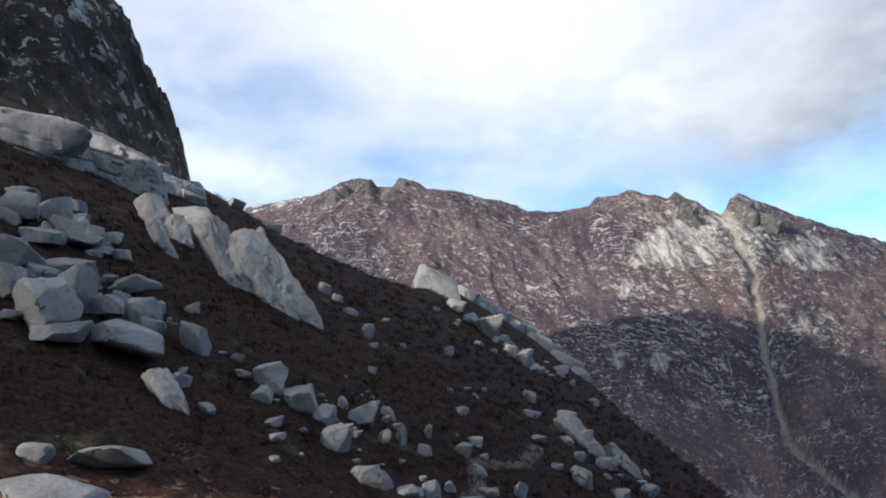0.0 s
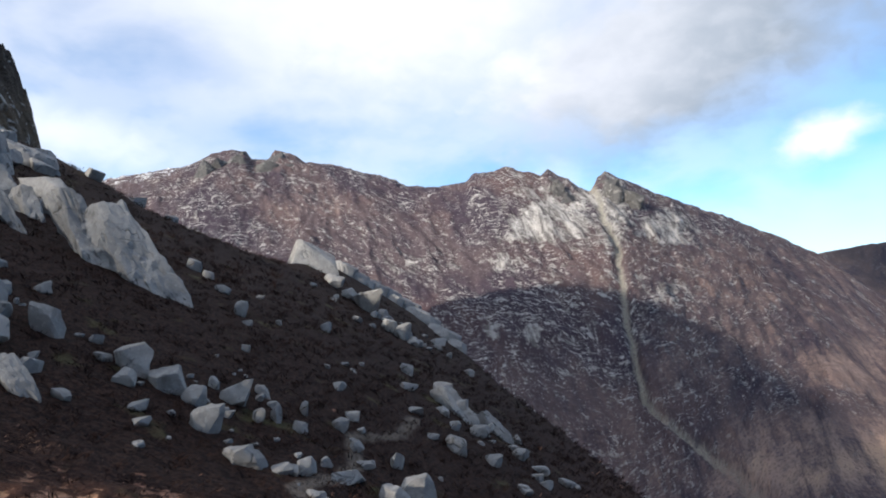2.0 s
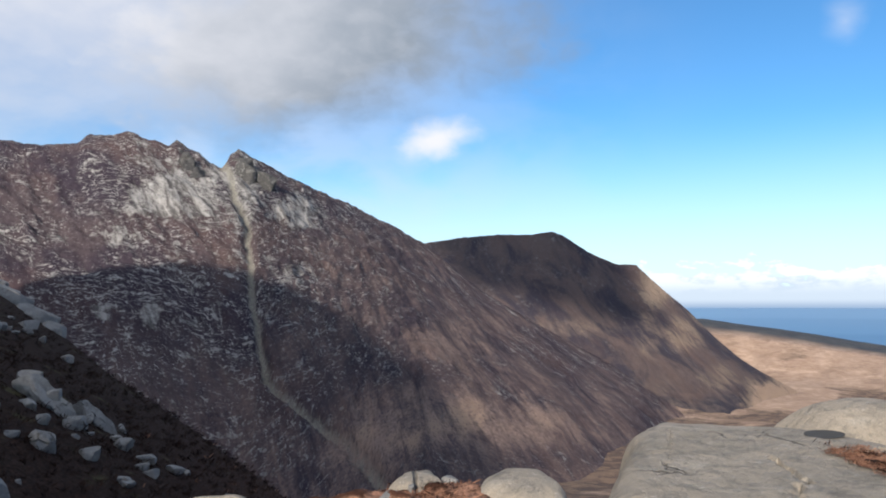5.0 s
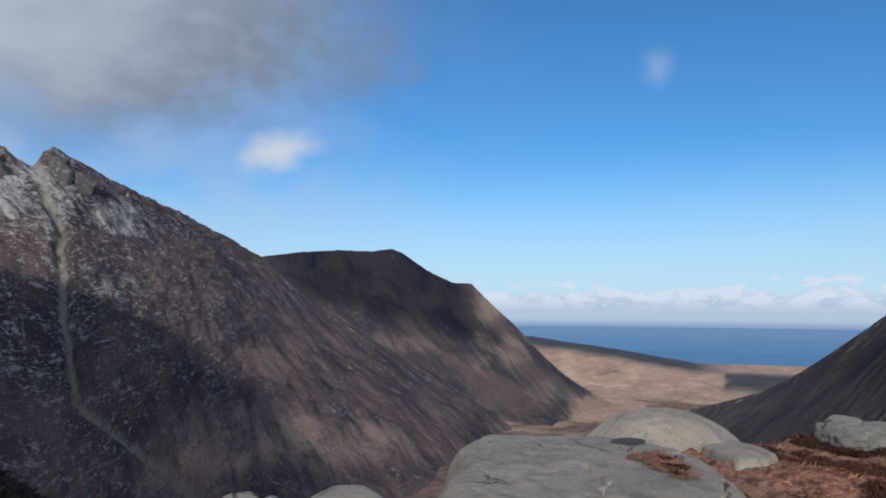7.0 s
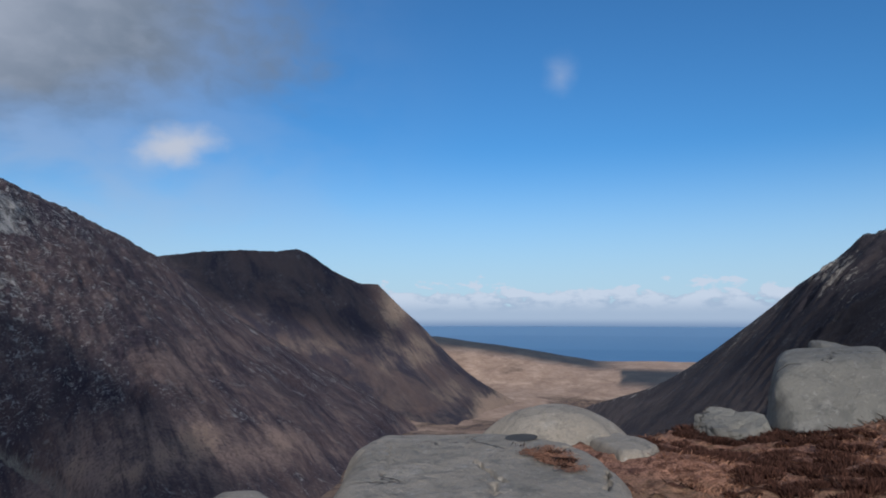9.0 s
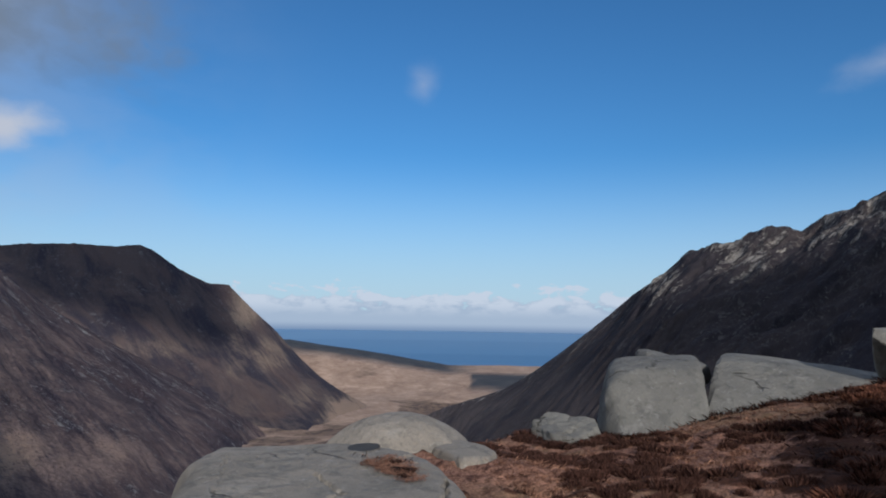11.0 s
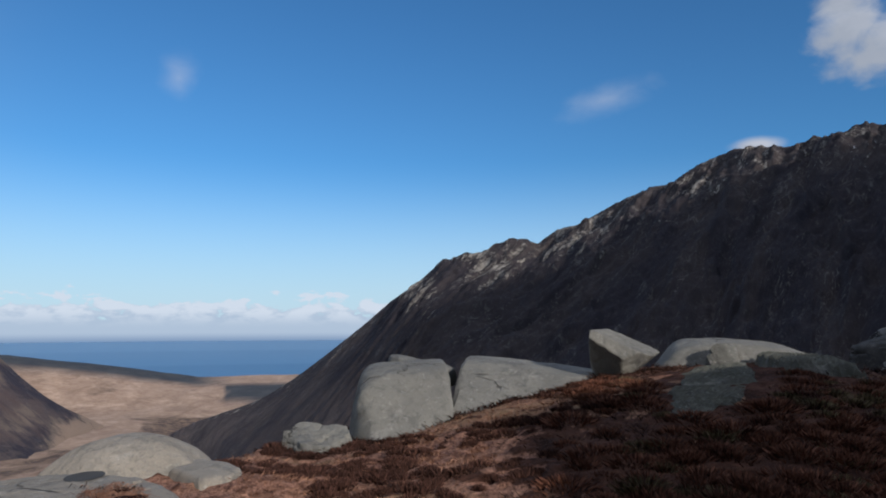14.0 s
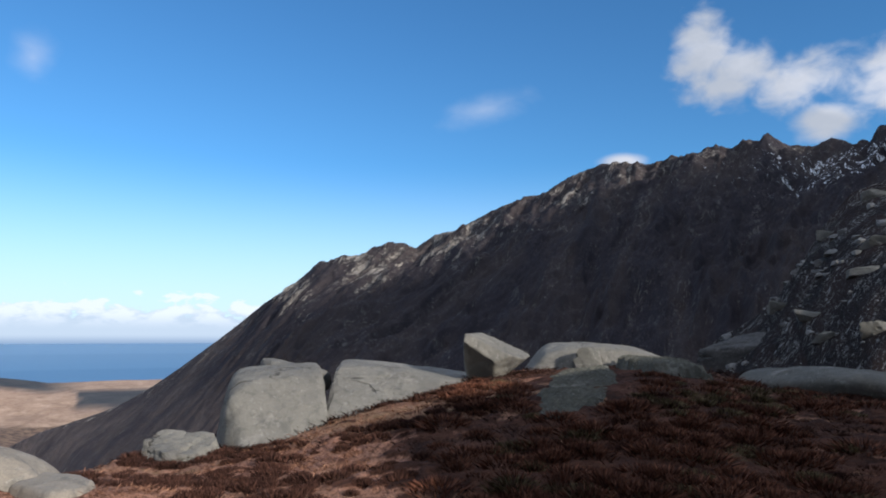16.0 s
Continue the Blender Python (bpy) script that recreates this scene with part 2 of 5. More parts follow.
def sheet(name, co, cols, rows, material, wrap=False, fields=None, uv=None, turned=False):
    """A mesh from a grid of points, rows by cols."""
    me = bpy.data.meshes.new(name)
    q = np.arange(rows * cols).reshape(rows, cols)
    nxt = np.roll(q, -1, 1) if wrap else q[:, 1:]
    cur = q if wrap else q[:, :-1]
    faces = np.stack([cur[:-1], nxt[:-1], nxt[1:], cur[1:]], -1).reshape(-1, 4)
    if turned:
        faces = np.ascontiguousarray(faces[:, ::-1])
    me.vertices.add(len(co))
    me.vertices.foreach_set("co", co.astype(np.float32).ravel())
    me.loops.add(faces.size)
    me.loops.foreach_set("vertex_index", faces.astype(np.int32).ravel())
    me.polygons.add(len(faces))
    me.polygons.foreach_set("loop_start", np.arange(0, faces.size, 4, dtype=np.int32))
    me.polygons.foreach_set("use_smooth", np.ones(len(faces), bool))
    me.update(calc_edges=True)
    for key, values in (fields or {}).items():
        a = me.attributes.new(key, "FLOAT", "POINT")
        a.data.foreach_set("value", np.asarray(values, np.float32).ravel())
    if uv is not None:
        layer = me.uv_layers.new(name="fall")
        layer.data.foreach_set("uv", uv[faces.ravel()].astype(np.float32).ravel())
    me.materials.append(material)
    return new(name, me)


# ---------------------------------------------------------------- materials
def surface(name):
    m = bpy.data.materials.new(name)
    m.use_nodes = True
    return m, Nodes(m.node_tree)


def finish(k, colour, rough=0.9, height=None, strength=0.4, distance=0.05, specular=0.25):
    bsdf = k.add("ShaderNodeBsdfPrincipled", Roughness=rough)
    k.set(bsdf.inputs["Base Color"], colour)
    k.set(bsdf.inputs["Specular IOR Level"], specular)
    if height is not None:
        bump = k.add("ShaderNodeBump", Strength=strength, Distance=distance, Height=height)
        k.set(bsdf.inputs["Normal"], bump.outputs[0])
    k.add("ShaderNodeOutputMaterial", Surface=bsdf.outputs[0])


def granite_material(name, pale=(0.37, 0.366, 0.356), dark=(0.21, 0.208, 0.206), lichen=0.6):
    m, k = surface(name)
    p = k.add("ShaderNodeNewGeometry").outputs["Position"]
    broad, blotch, grain = k.noise(p, 0.7, 4, 0.6, 0.4), k.noise(p, 4.0, 7, 0.7, 0.3), k.noise(p, 60.0, 3, 0.75)
    scab = k.noise(p, 11.0, 5, 0.72, 0.5)
    c = k.mix(k.ramp(broad, 0.35, 0.68), dark, pale)
    c = k.mix(k.math("MULTIPLY", k.ramp(blotch, 0.50, 0.64), lichen), c, (0.085, 0.085, 0.075))
    c = k.mix(k.math("MULTIPLY", k.ramp(k.noise(p, 1.7, 8, 0.72, 0.5), 0.54, 0.70), 0.55), c, k.mix(0.45, pale, (0.50, 0.48, 0.44)))
    c = k.mix(k.math("MULTIPLY", k.ramp(k.noise(k.scaled(p, 1.0, 1.0, 0.25), 2.6, 6, 0.65), 0.56, 0.72), 0.6), c, (0.075, 0.07, 0.065))
    c = k.mix(k.math("MULTIPLY", k.ramp(scab, 0.58, 0.66), lichen), c, (0.11, 0.112, 0.085))
    c = k.mix(k.math("MULTIPLY", k.ramp(scab, 0.42, 0.34), 0.5), c, k.mix(0.5, pale, (0.55, 0.54, 0.50)))
    c = k.mix(k.math("MULTIPLY", k.ramp(grain, 0.35, 0.7), 0.4), c, (0.13, 0.125, 0.12))
    # hairline cracks
    bend = k.t.nodes.new("ShaderNodeVectorMath")
    bend.operation = "ADD"
    k.set(bend.inputs[0], k.scaled(p, 1.0, 0.7, 0.8))
    k.set(bend.inputs[1], k.math("MULTIPLY", broad, 1.6))
    seam = k.math("MULTIPLY", k.ramp(k.voronoi(bend.outputs[0], 0.75, "DISTANCE_TO_EDGE"), 0.016, 0.004), k.ramp(k.noise(p, 0.9, 3), 0.55, 0.63))
    c = k.mix(k.math("MULTIPLY", seam, 0.7), c, (0.035, 0.030, 0.026))
    h = k.math("ADD", k.math("MULTIPLY", grain, 0.22), k.math("MULTIPLY", blotch, 1.1))
    h = k.math("ADD", h, k.math("MULTIPLY", k.noise(p, 1.2, 5, 0.6, 1.0), 1.6))
    h = k.math("ADD", k.math("SUBTRACT", h, k.math("MULTIPLY", seam, 0.8)), k.math("MULTIPLY", scab, 0.5))
    finish(k, c, 0.88, h, 0.8, 0.06)
    return m


def mountain_material(name, heather, turf, stone, dots=0.6, fine=1.0, long=1.0, solid=False, straw=(0.25, 0.165, 0.10), cover=0.0, streak=0.4, russet=0.0, relief=0.8, dashes=0.0):
    """Heather and turf between ribs of granite; uses the fall-line coordinates of the mesh."""
    m, k = surface(name)
    uv = k.t.nodes.new("ShaderNodeUVMap")
    uv.uv_map = "fall"
    uv = k.scaled(k.add("ShaderNodeNewGeometry").outputs["Position"] if solid else uv.outputs[0], fine, fine * long, fine)
    rib = k.noise(k.scaled(uv, 1.0, 0.5, 1.0), 0.022, 8, 0.70, 0.8)
    ledge = k.noise(k.scaled(uv, 0.45, 1.3, 1.0), 0.07, 6, 0.72, 0.6)
    speck = k.noise(k.scaled(uv, 0.8, 1.0, 1.0), 0.16, 5, 0.75, 0.3)
    crumbs = k.noise(uv, 0.45, 4, 0.7)
    joint = k.noise(k.scaled(uv, 1.0, 0.22, 0.5), 0.085, 6, 0.66, 0.7)
    patch = k.noise(k.scaled(uv, 1.0, 0.6, 1.0), 0.0065, 6, 0.62, 0.8)
    c = k.mix(k.ramp(patch, 0.42, 0.62), heather, turf)
    c = k.mix(k.math("MULTIPLY", k.ramp(k.noise(k.scaled(uv, 1.0, 0.18, 1.0), 0.03, 6, 0.65, 0.5), 0.5, 0.68), streak), c, turf)
    c = k.mix(k.math("MULTIPLY", k.ramp(crumbs, 0.3, 0.75), 0.5), c, (0.02, 0.016, 0.016))
    c = k.mix(k.math("MULTIPLY", k.ramp(k.noise(k.scaled(uv, 1.0, 0.8, 1.0), 0.0045, 6, 0.6, 0.6), 0.50, 0.66), russet), c, (0.145, 0.082, 0.062))
    craggy = k.attribute("rock")
    bare = k.math("ADD", k.math("MULTIPLY", rib, 0.5), k.math("ADD", k.math("MULTIPLY", ledge, 0.3), k.math("MULTIPLY", speck, 0.2)))
    bare = k.math("ADD", bare, k.math("MULTIPLY", craggy, 0.115))
    bare = k.ramp(bare, 0.565, 0.61)
    # broken blocks in clusters, lying along the ledges
    where = k.ramp(k.math("ADD", k.noise(k.scaled(uv, 1.0, 0.7, 1.0), 0.013, 5, 0.68, 0.8), k.math("MULTIPLY", craggy, 0.07)), 0.42 - cover, 0.55 - cover)
    large = k.ramp(k.noise(k.scaled(uv, 0.7, 1.1, 1.0), 0.055, 4, 0.62, 0.3 if solid else 0.9), 0.58, 0.62)
    short = k.ramp(k.noise(k.scaled(uv, 0.95, 1.1, 1.0), 0.14, 3, 0.62, 0.3 if solid else 1.2), 0.588, 0.612)
    lone = k.ramp(k.noise(k.scaled(uv, 0.95, 1.1, 1.0), 0.17, 2, 0.5, 0.2 if solid else 0.8), 0.645, 0.665)
    dots = k.math("MULTIPLY", k.ramp(k.attribute("grass"), 1.0, 0.2, 0.25, 1.0), dots)
    dash = k.math("MULTIPLY", k.ramp(k.noise(k.scaled(uv, 0.34, 1.5, 1.0), 0.115, 4, 0.6, 0.7), 0.588, 0.61), k.ramp(patch, 0.54, 0.40))
    short = k.math("MAXIMUM", k.math("MULTIPLY", short, k.ramp(joint, 0.40, 0.52)), k.math("MULTIPLY", dash, dashes))
    blocks = k.math("MULTIPLY", k.math("MAXIMUM", k.math("MULTIPLY", k.math("MAXIMUM", short, k.math("MULTIPLY", large, k.ramp(speck, 0.40, 0.52))), where), k.math("MULTIPLY", lone, 0.4)), dots)
    bare = k.math("MAXIMUM", bare, blocks)
    tone = k.mix(k.ramp(k.math("ADD", k.math("MULTIPLY", crumbs, 0.35), k.math("MULTIPLY", joint, 0.65)), 0.44, 0.56), k.mix(0.8, stone, (0.05, 0.045, 0.043)), stone)
    c = k.mix(k.math("MULTIPLY", bare, 0.85), c, tone)
    c = k.mix(k.math("MULTIPLY", blocks, 0.8), c, k.mix(k.ramp(crumbs, 0.35, 0.6), stone, k.mix(0.4, stone, (0.6, 0.58, 0.54))))
    scree = k.math("MULTIPLY", k.attribute("scree"), k.ramp(k.math("ADD", crumbs, speck), 0.72, 1.05))
    c = k.mix(scree, c, k.mix(k.ramp(crumbs, 0.3, 0.7), (0.17, 0.158, 0.132), (0.33, 0.31, 0.265)))
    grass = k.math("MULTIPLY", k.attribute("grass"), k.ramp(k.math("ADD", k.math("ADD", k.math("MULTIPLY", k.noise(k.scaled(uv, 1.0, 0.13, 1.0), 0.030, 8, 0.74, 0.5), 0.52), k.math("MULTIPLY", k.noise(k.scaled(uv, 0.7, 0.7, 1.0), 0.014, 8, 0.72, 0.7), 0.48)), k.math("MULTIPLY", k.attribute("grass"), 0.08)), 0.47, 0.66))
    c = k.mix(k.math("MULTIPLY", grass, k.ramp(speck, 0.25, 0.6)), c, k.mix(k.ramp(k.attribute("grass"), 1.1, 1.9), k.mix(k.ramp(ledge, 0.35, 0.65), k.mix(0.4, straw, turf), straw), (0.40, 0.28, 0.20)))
    snow = k.ramp(k.math("ADD", k.attribute("snow"), k.math("MULTIPLY", k.math("ADD", speck, ledge), 0.5)), 1.125, 1.17)
    c = k.mix(snow, c, (0.75, 0.77, 0.8))
    h = k.math("ADD", k.math("MULTIPLY", speck, 6.0), k.math("MULTIPLY", ledge, 8.0))
    h = k.math("ADD", h, k.math("ADD", k.math("MULTIPLY", bare, 2.5), k.math("MULTIPLY", crumbs, 1.5)))
    finish(k, c, 0.95, h, relief, 1.0 / fine, 0.1)
    return m


def ground_material(name="moorland"):
    m, k = surface(name)
    p = k.add("ShaderNodeNewGeometry").outputs["Position"]
    far = k.attribute("far")
    dark = k.attribute("heather")
    tuft = k.noise(p, 9.0, 6, 0.7, 0.4)
    clump = k.noise(p, 1.6, 5, 0.65, 0.5)
    wide = k.noise(p, 0.25, 4, 0.6)
    blades = k.noise(k.scaled(p, 1, 1, 0.4), 45.0, 3, 0.7)
    grass = k.mix(k.ramp(k.math("ADD", k.math("MULTIPLY", blades, 0.5), k.math("MULTIPLY", tuft, 0.5)), 0.36, 0.64), (0.055, 0.024, 0.017), (0.41, 0.218, 0.148))
    grass = k.mix(k.math("MULTIPLY", k.ramp(wide, 0.45, 0.65), 0.5), grass, (0.23, 0.155, 0.085))
    # spur heather is near black, its deep shade painted in; paler elsewhere
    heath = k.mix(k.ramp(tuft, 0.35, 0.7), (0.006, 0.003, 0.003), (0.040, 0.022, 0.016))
    heath = k.mix(k.attribute("paler_heath"), heath, k.mix(k.ramp(k.math("ADD", k.math("MULTIPLY", tuft, 0.5), k.math("MULTIPLY", clump, 0.5)), 0.35, 0.65), (0.020, 0.009, 0.006), (0.105, 0.048, 0.031)))
    amount = k.ramp(k.math("ADD", dark, k.math("MULTIPLY", k.math("SUBTRACT", tuft, 0.5), 1.4)), 0.28, 0.72)
    grass = k.mix(k.math("MULTIPLY", k.ramp(k.noise(p, 3.4, 5, 0.65, 0.6), 0.52, 0.64), 0.6), grass, (0.050, 0.020, 0.015))
    near = k.mix(amount, grass, heath)
    near = k.mix(k.math("MULTIPLY", k.ramp(k.noise(p, 0.8, 5), 0.60, 0.72), 0.4), near, (0.10, 0.10, 0.045))
    band = k.noise(k.scaled(p, 1.0, 1.0, 1.0), 0.006, 7, 0.62, 0.6)
    hummock = k.noise(k.scaled(p, 1.0, 1.0, 3.0), 0.012, 6, 0.6, 0.5)
    pale = k.mix(k.ramp(hummock, 0.35, 0.7), (0.36, 0.25, 0.185), (0.51, 0.365, 0.27))
    mat = k.noise(p, 0.05, 6, 0.7, 0.6)
    wet = k.mix(k.ramp(mat, 0.40, 0.62), (0.095, 0.068, 0.058), (0.22, 0.15, 0.105))
    pale = k.mix(k.math("MULTIPLY", k.ramp(mat, 0.58, 0.42), 0.45), pale, (0.26, 0.165, 0.105))
    glen = k.mix(k.ramp(k.math("ADD", band, k.math("MULTIPLY", k.attribute("moor"), 0.30)), 0.52, 0.70), wet, pale)
    glen = k.mix(k.math("MULTIPLY", k.ramp(k.noise(k.scaled(p, 0.45, 1.0, 1.0), 0.011, 7, 0.66, 0.8), 0.50, 0.66), 0.5), glen, (0.20, 0.135, 0.098))
    # trees along the far edge, and the shadow painted on the moor
    glen = k.mix(k.attribute("forest_and_shadow"), glen, k.mix(k.ramp(hummock, 0.3, 0.7), (0.046, 0.049, 0.058), (0.076, 0.078, 0.080)))
    trodden = k.math("MULTIPLY", k.attribute("path"), k.ramp(tuft, 0.3, 0.55))
    near = k.mix(trodden, near, k.mix(k.ramp(blades, 0.3, 0.7), (0.06, 0.045, 0.036), (0.17, 0.145, 0.12)))
    c = k.mix(far, near, glen)
    h = k.math("ADD", k.math("MULTIPLY", tuft, 1.0), k.math("MULTIPLY", blades, 0.35))
    h = k.math("ADD", h, k.math("MULTIPLY", clump, 2.0))
    h = k.math("ADD", h, k.math("MULTIPLY", k.math("MULTIPLY", mat, far), 60.0))
    finish(k, c, 0.95, h, 0.6, 0.08, 0.1)
    return m


def water_material():
    m, k = surface("sea_water")
    p = k.add("ShaderNodeNewGeometry").outputs["Position"]
    wave = k.noise(k.scaled(p, 1.0, 1.0, 1.0), 0.02, 6, 0.65)
    streak = k.noise(k.scaled(p, 0.3, 1.0, 1.0), 0.004, 4, 0.6)
    c = k.mix(streak, (0.070, 0.140, 0.235), (0.095, 0.17, 0.27))
    # paler with distance: haze painted into the water's colour
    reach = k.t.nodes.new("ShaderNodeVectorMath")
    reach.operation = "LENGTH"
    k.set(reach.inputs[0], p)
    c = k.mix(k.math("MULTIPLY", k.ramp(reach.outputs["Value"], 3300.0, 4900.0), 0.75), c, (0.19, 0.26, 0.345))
    finish(k, c, 0.32, wave, 0.3, 2.0, 0.5)
    return m


GRANITE = granite_material("granite", (0.255, 0.253, 0.248), (0.165, 0.164, 0.162), 0.35)
GRANITE_GREY = granite_material("grey_granite", (0.27, 0.266, 0.255), (0.17, 0.17, 0.165), 0.6)
HILL = mountain_material("hill_heather", (0.053, 0.041, 0.056), (0.099, 0.074, 0.080), (0.38, 0.365, 0.345), 1.0, straw=(0.30, 0.212, 0.175), cover=0.0, russet=0.2, dashes=0.9)
# heather turned bluer: haze over the far hill put into its colour
HILL_FAR = mountain_material("far_hill_hazy_heather", (0.052, 0.047, 0.064), (0.135, 0.100, 0.094), (0.25, 0.235, 0.22), 0.3, straw=(0.30, 0.225, 0.165), cover=-0.03, russet=0.2)
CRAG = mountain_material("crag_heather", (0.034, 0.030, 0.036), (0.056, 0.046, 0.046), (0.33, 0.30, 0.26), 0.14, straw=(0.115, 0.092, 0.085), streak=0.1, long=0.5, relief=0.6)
CRAG_WALL = mountain_material("crag_wall", (0.050, 0.043, 0.037), (0.105, 0.083, 0.060), (0.34, 0.335, 0.32), 1.0, 0.62, solid=True, cover=0.04, streak=0.0)
TOR_ROCK = mountain_material("tor_rock", (0.095, 0.094, 0.096), (0.125, 0.122, 0.118), (0.23, 0.225, 0.215), 0.8, 0.9, solid=True, cover=0.0, streak=0.0)
# almost black heather: the near hillside's shade is put into the colour
CRAG_NEAR = mountain_material("near_crag_shaded_heather", (0.014, 0.010, 0.009), (0.036, 0.022, 0.018), (0.34, 0.33, 0.31), 0.8, 7.0)
MOORLAND = ground_material()
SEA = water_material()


# ---------------------------------------------------------------- ground, sea and mountains
def make_ground():
    az = np.concatenate([np.arange(-42, 142, 0.34), np.arange(142, 318, 2.0)])
    rr = np.exp(np.interp(np.arange(525), [0, 85, 290, 380, 524], np.log([0.5, 4.2, 16.0, 60.0, 3350.0])))
    a, r = np.meshgrid(np.radians(az), rr)
    x, y = EYE_X + r * np.sin(a), EYE_Y + r * np.cos(a)
    z = ground_z(x, y)
    bearing_deg = np.degrees(np.arctan2(x, y))
    near = step(60, 20, r)
    heather = heather_cover(x, y)
    z = z + near * (0.08 * fbm(x * 1.6, y * 1.6, 21, 4) + 0.09 * fbm(x * 5, y * 5, 22, 4, 0.6) + 0.04 * heather * step(16, 12, r))
    fields = {
        "far": step(110, 260, r),
        "heather": heather,
        # where heather keeps a paler colour: the knoll and the near ground
        "paler_heath": np.maximum(step(15, 45, bearing_deg) * step(150, 140, bearing_deg), step(13, 8, r)),
        "moor": step(900, 2300, r) * (1 - 1.5 * step(67.5, 73.5, bearing_deg + 1.5 * fbm(x / 200, y / 200, 36, 4)) * step(2350, 1950, r)),
        "forest_and_shadow": step(2860, 2960, r + 40 * fbm(x / 90, y / 90, 33, 3)) * step(77, 73, bearing_deg),
        "path": path_cover(x, y),
    }
    # dark patch on the moor's right: a shadow painted into the colour
    moor_shadow = step(2350, 2600, r + 120 * fbm(x / 150, y / 150, 35, 3)) * step(2950, 2880, r) * step(75.6, 75.9, bearing_deg + 0.8 * fbm(x / 60, y / 60, 34, 3))
    fields["forest_and_shadow"] = np.maximum(fields["forest_and_shadow"], moor_shadow)
    co = np.stack([x, y, z], -1).reshape(-1, 3)
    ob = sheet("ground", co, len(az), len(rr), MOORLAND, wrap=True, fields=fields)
    me = ob.data
    bm = bmesh.new()
    bm.from_mesh(me)
    bm.verts.ensure_lookup_table()
    bm.faces.new([bm.verts[i] for i in range(len(az))])
    bm.normal_update()
    bm.to_mesh(me)
    bm.free()
    tagged(ob, "brown heather and deer grass moorland falling into a glen", "ground", kind="structure")


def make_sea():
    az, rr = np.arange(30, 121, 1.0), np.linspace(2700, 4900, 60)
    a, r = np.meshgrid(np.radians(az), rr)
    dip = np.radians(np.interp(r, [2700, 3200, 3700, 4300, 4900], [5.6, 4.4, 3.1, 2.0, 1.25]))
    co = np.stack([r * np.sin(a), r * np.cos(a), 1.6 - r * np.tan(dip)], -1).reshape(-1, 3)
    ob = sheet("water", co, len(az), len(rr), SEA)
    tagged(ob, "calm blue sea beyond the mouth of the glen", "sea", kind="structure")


def place(az, el, dist):
    a = np.radians(az)
    return np.stack([dist * np.sin(a), dist * np.cos(a), 1.6 + dist * np.tan(np.radians(el))], -1)


def mountain(label, crest, foot, material, cols, rows, seed, relief, slant=0.0, round_off=1.0, calm=None, jag=1.0, ribs=0.4, rubble=0.45, bow=1.2, rock=None, rock_az=None, grass=None, snow=None, snow_az=None, gully=None, back=350.0, drop=260.0, spots=(), straw_and_light=(), ragged=None, focus=None):
    """A ridge. crest: bearing, height angle, distance; foot: bearing, distance, height. Ribs and gullies run down its face."""
    c, f = np.array(crest, float), np.array(foot, float)
    az = np.linspace(c[0, 0], c[-1, 0], cols)
    if focus is not None:
        az = np.interp(np.linspace(0, 1, cols), [q[0] for q in focus], [q[1] for q in focus])
    lumps = (0 if ragged is None else np.interp(az, [q[0] for q in ragged], [q[1] for q in ragged])) * (fbm(az * 0.8, az * 0, seed + 40, 4, 0.6) + 0.5 * ridged(az * 1.3, az * 0, seed + 41, 2))
    top = place(az, np.interp(az, c[:, 0], c[:, 1]) + lumps, np.interp(az, c[:, 0], c[:, 2]))
    span = np.r_[0, np.cumsum(np.hypot(np.diff(top[:, 0]), np.diff(top[:, 1])))]
    teeth = jag * (7 * ridged(span / 30, span * 0 + seed, seed, 4) + 5 * fbm(span / 9, span * 0, seed + 2, 3))
    grid = np.arange(c[0, 0], c[-1, 0] + 0.05, 0.05)
    line = place(grid, np.interp(grid, c[:, 0], c[:, 1]), np.interp(grid, c[:, 0], c[:, 2]))[:, 2]
    bell = np.exp(-0.5 * (np.arange(-88, 89) / 44) ** 2)
    even = np.interp(az, grid, np.convolve(np.pad(line, 88, mode="edge"), bell / bell.sum(), mode="valid"))
    teeth = teeth + top[:, 2] - even
    top[:, 2] = even
    if calm is not None:
        teeth = teeth * np.maximum(0.25, np.interp(az, [q[0] for q in calm], [q[1] for q in calm]))
    fd, fz = np.interp(az, f[:, 0], f[:, 1]), np.interp(az, f[:, 0], f[:, 2])
    base = np.stack([fd * np.sin(np.radians(az)), fd * np.cos(np.radians(az)), fz], -1)
    v = np.linspace(0, 1, rows)[:, None] ** 1.15
    xy = top[None, :, :2] * (1 - v[..., None]) + base[None, :, :2] * v[..., None]
    fall = (1 - v) ** bow
    z = base[None, :, 2] + (top[:, 2] - base[:, 2])[None] * fall + teeth[None] * np.exp(-v / (0.045 + 0.05 * value_noise(span / 400, span * 0, seed + 30))[None])
    length = np.linalg.norm(top - base, axis=1)[None]
    s, d = span[None] + 0 * v, v * length
    w = step(0, 0.05, v) * (0.35 + 0.65 * step(1.0, 0.5, v))
    lean = np.interp(az, [q[0] for q in slant], [q[1] for q in slant])[None] if isinstance(slant, list) else slant
    su = s + lean * d
    bulge = 0.8 * ridged(su / 190 + 0.7 * fbm(su / 120, d / 160, seed + 5, 4), d * round_off / 420, seed, 4)
    bulge = bulge + ribs * ridged(su / 60 + 0.5 * fbm(su / 50, d / 50, seed + 6, 3), d * round_off / 130, seed + 3, 4) + rubble * fbm(su / 26, d / 22, seed + 4, 5, 0.6)
    ways = base[:, :2] - top[:, :2]
    ways = ways / np.maximum(np.linalg.norm(ways, axis=1), 1e-6)[:, None]
    push = relief * w * bulge
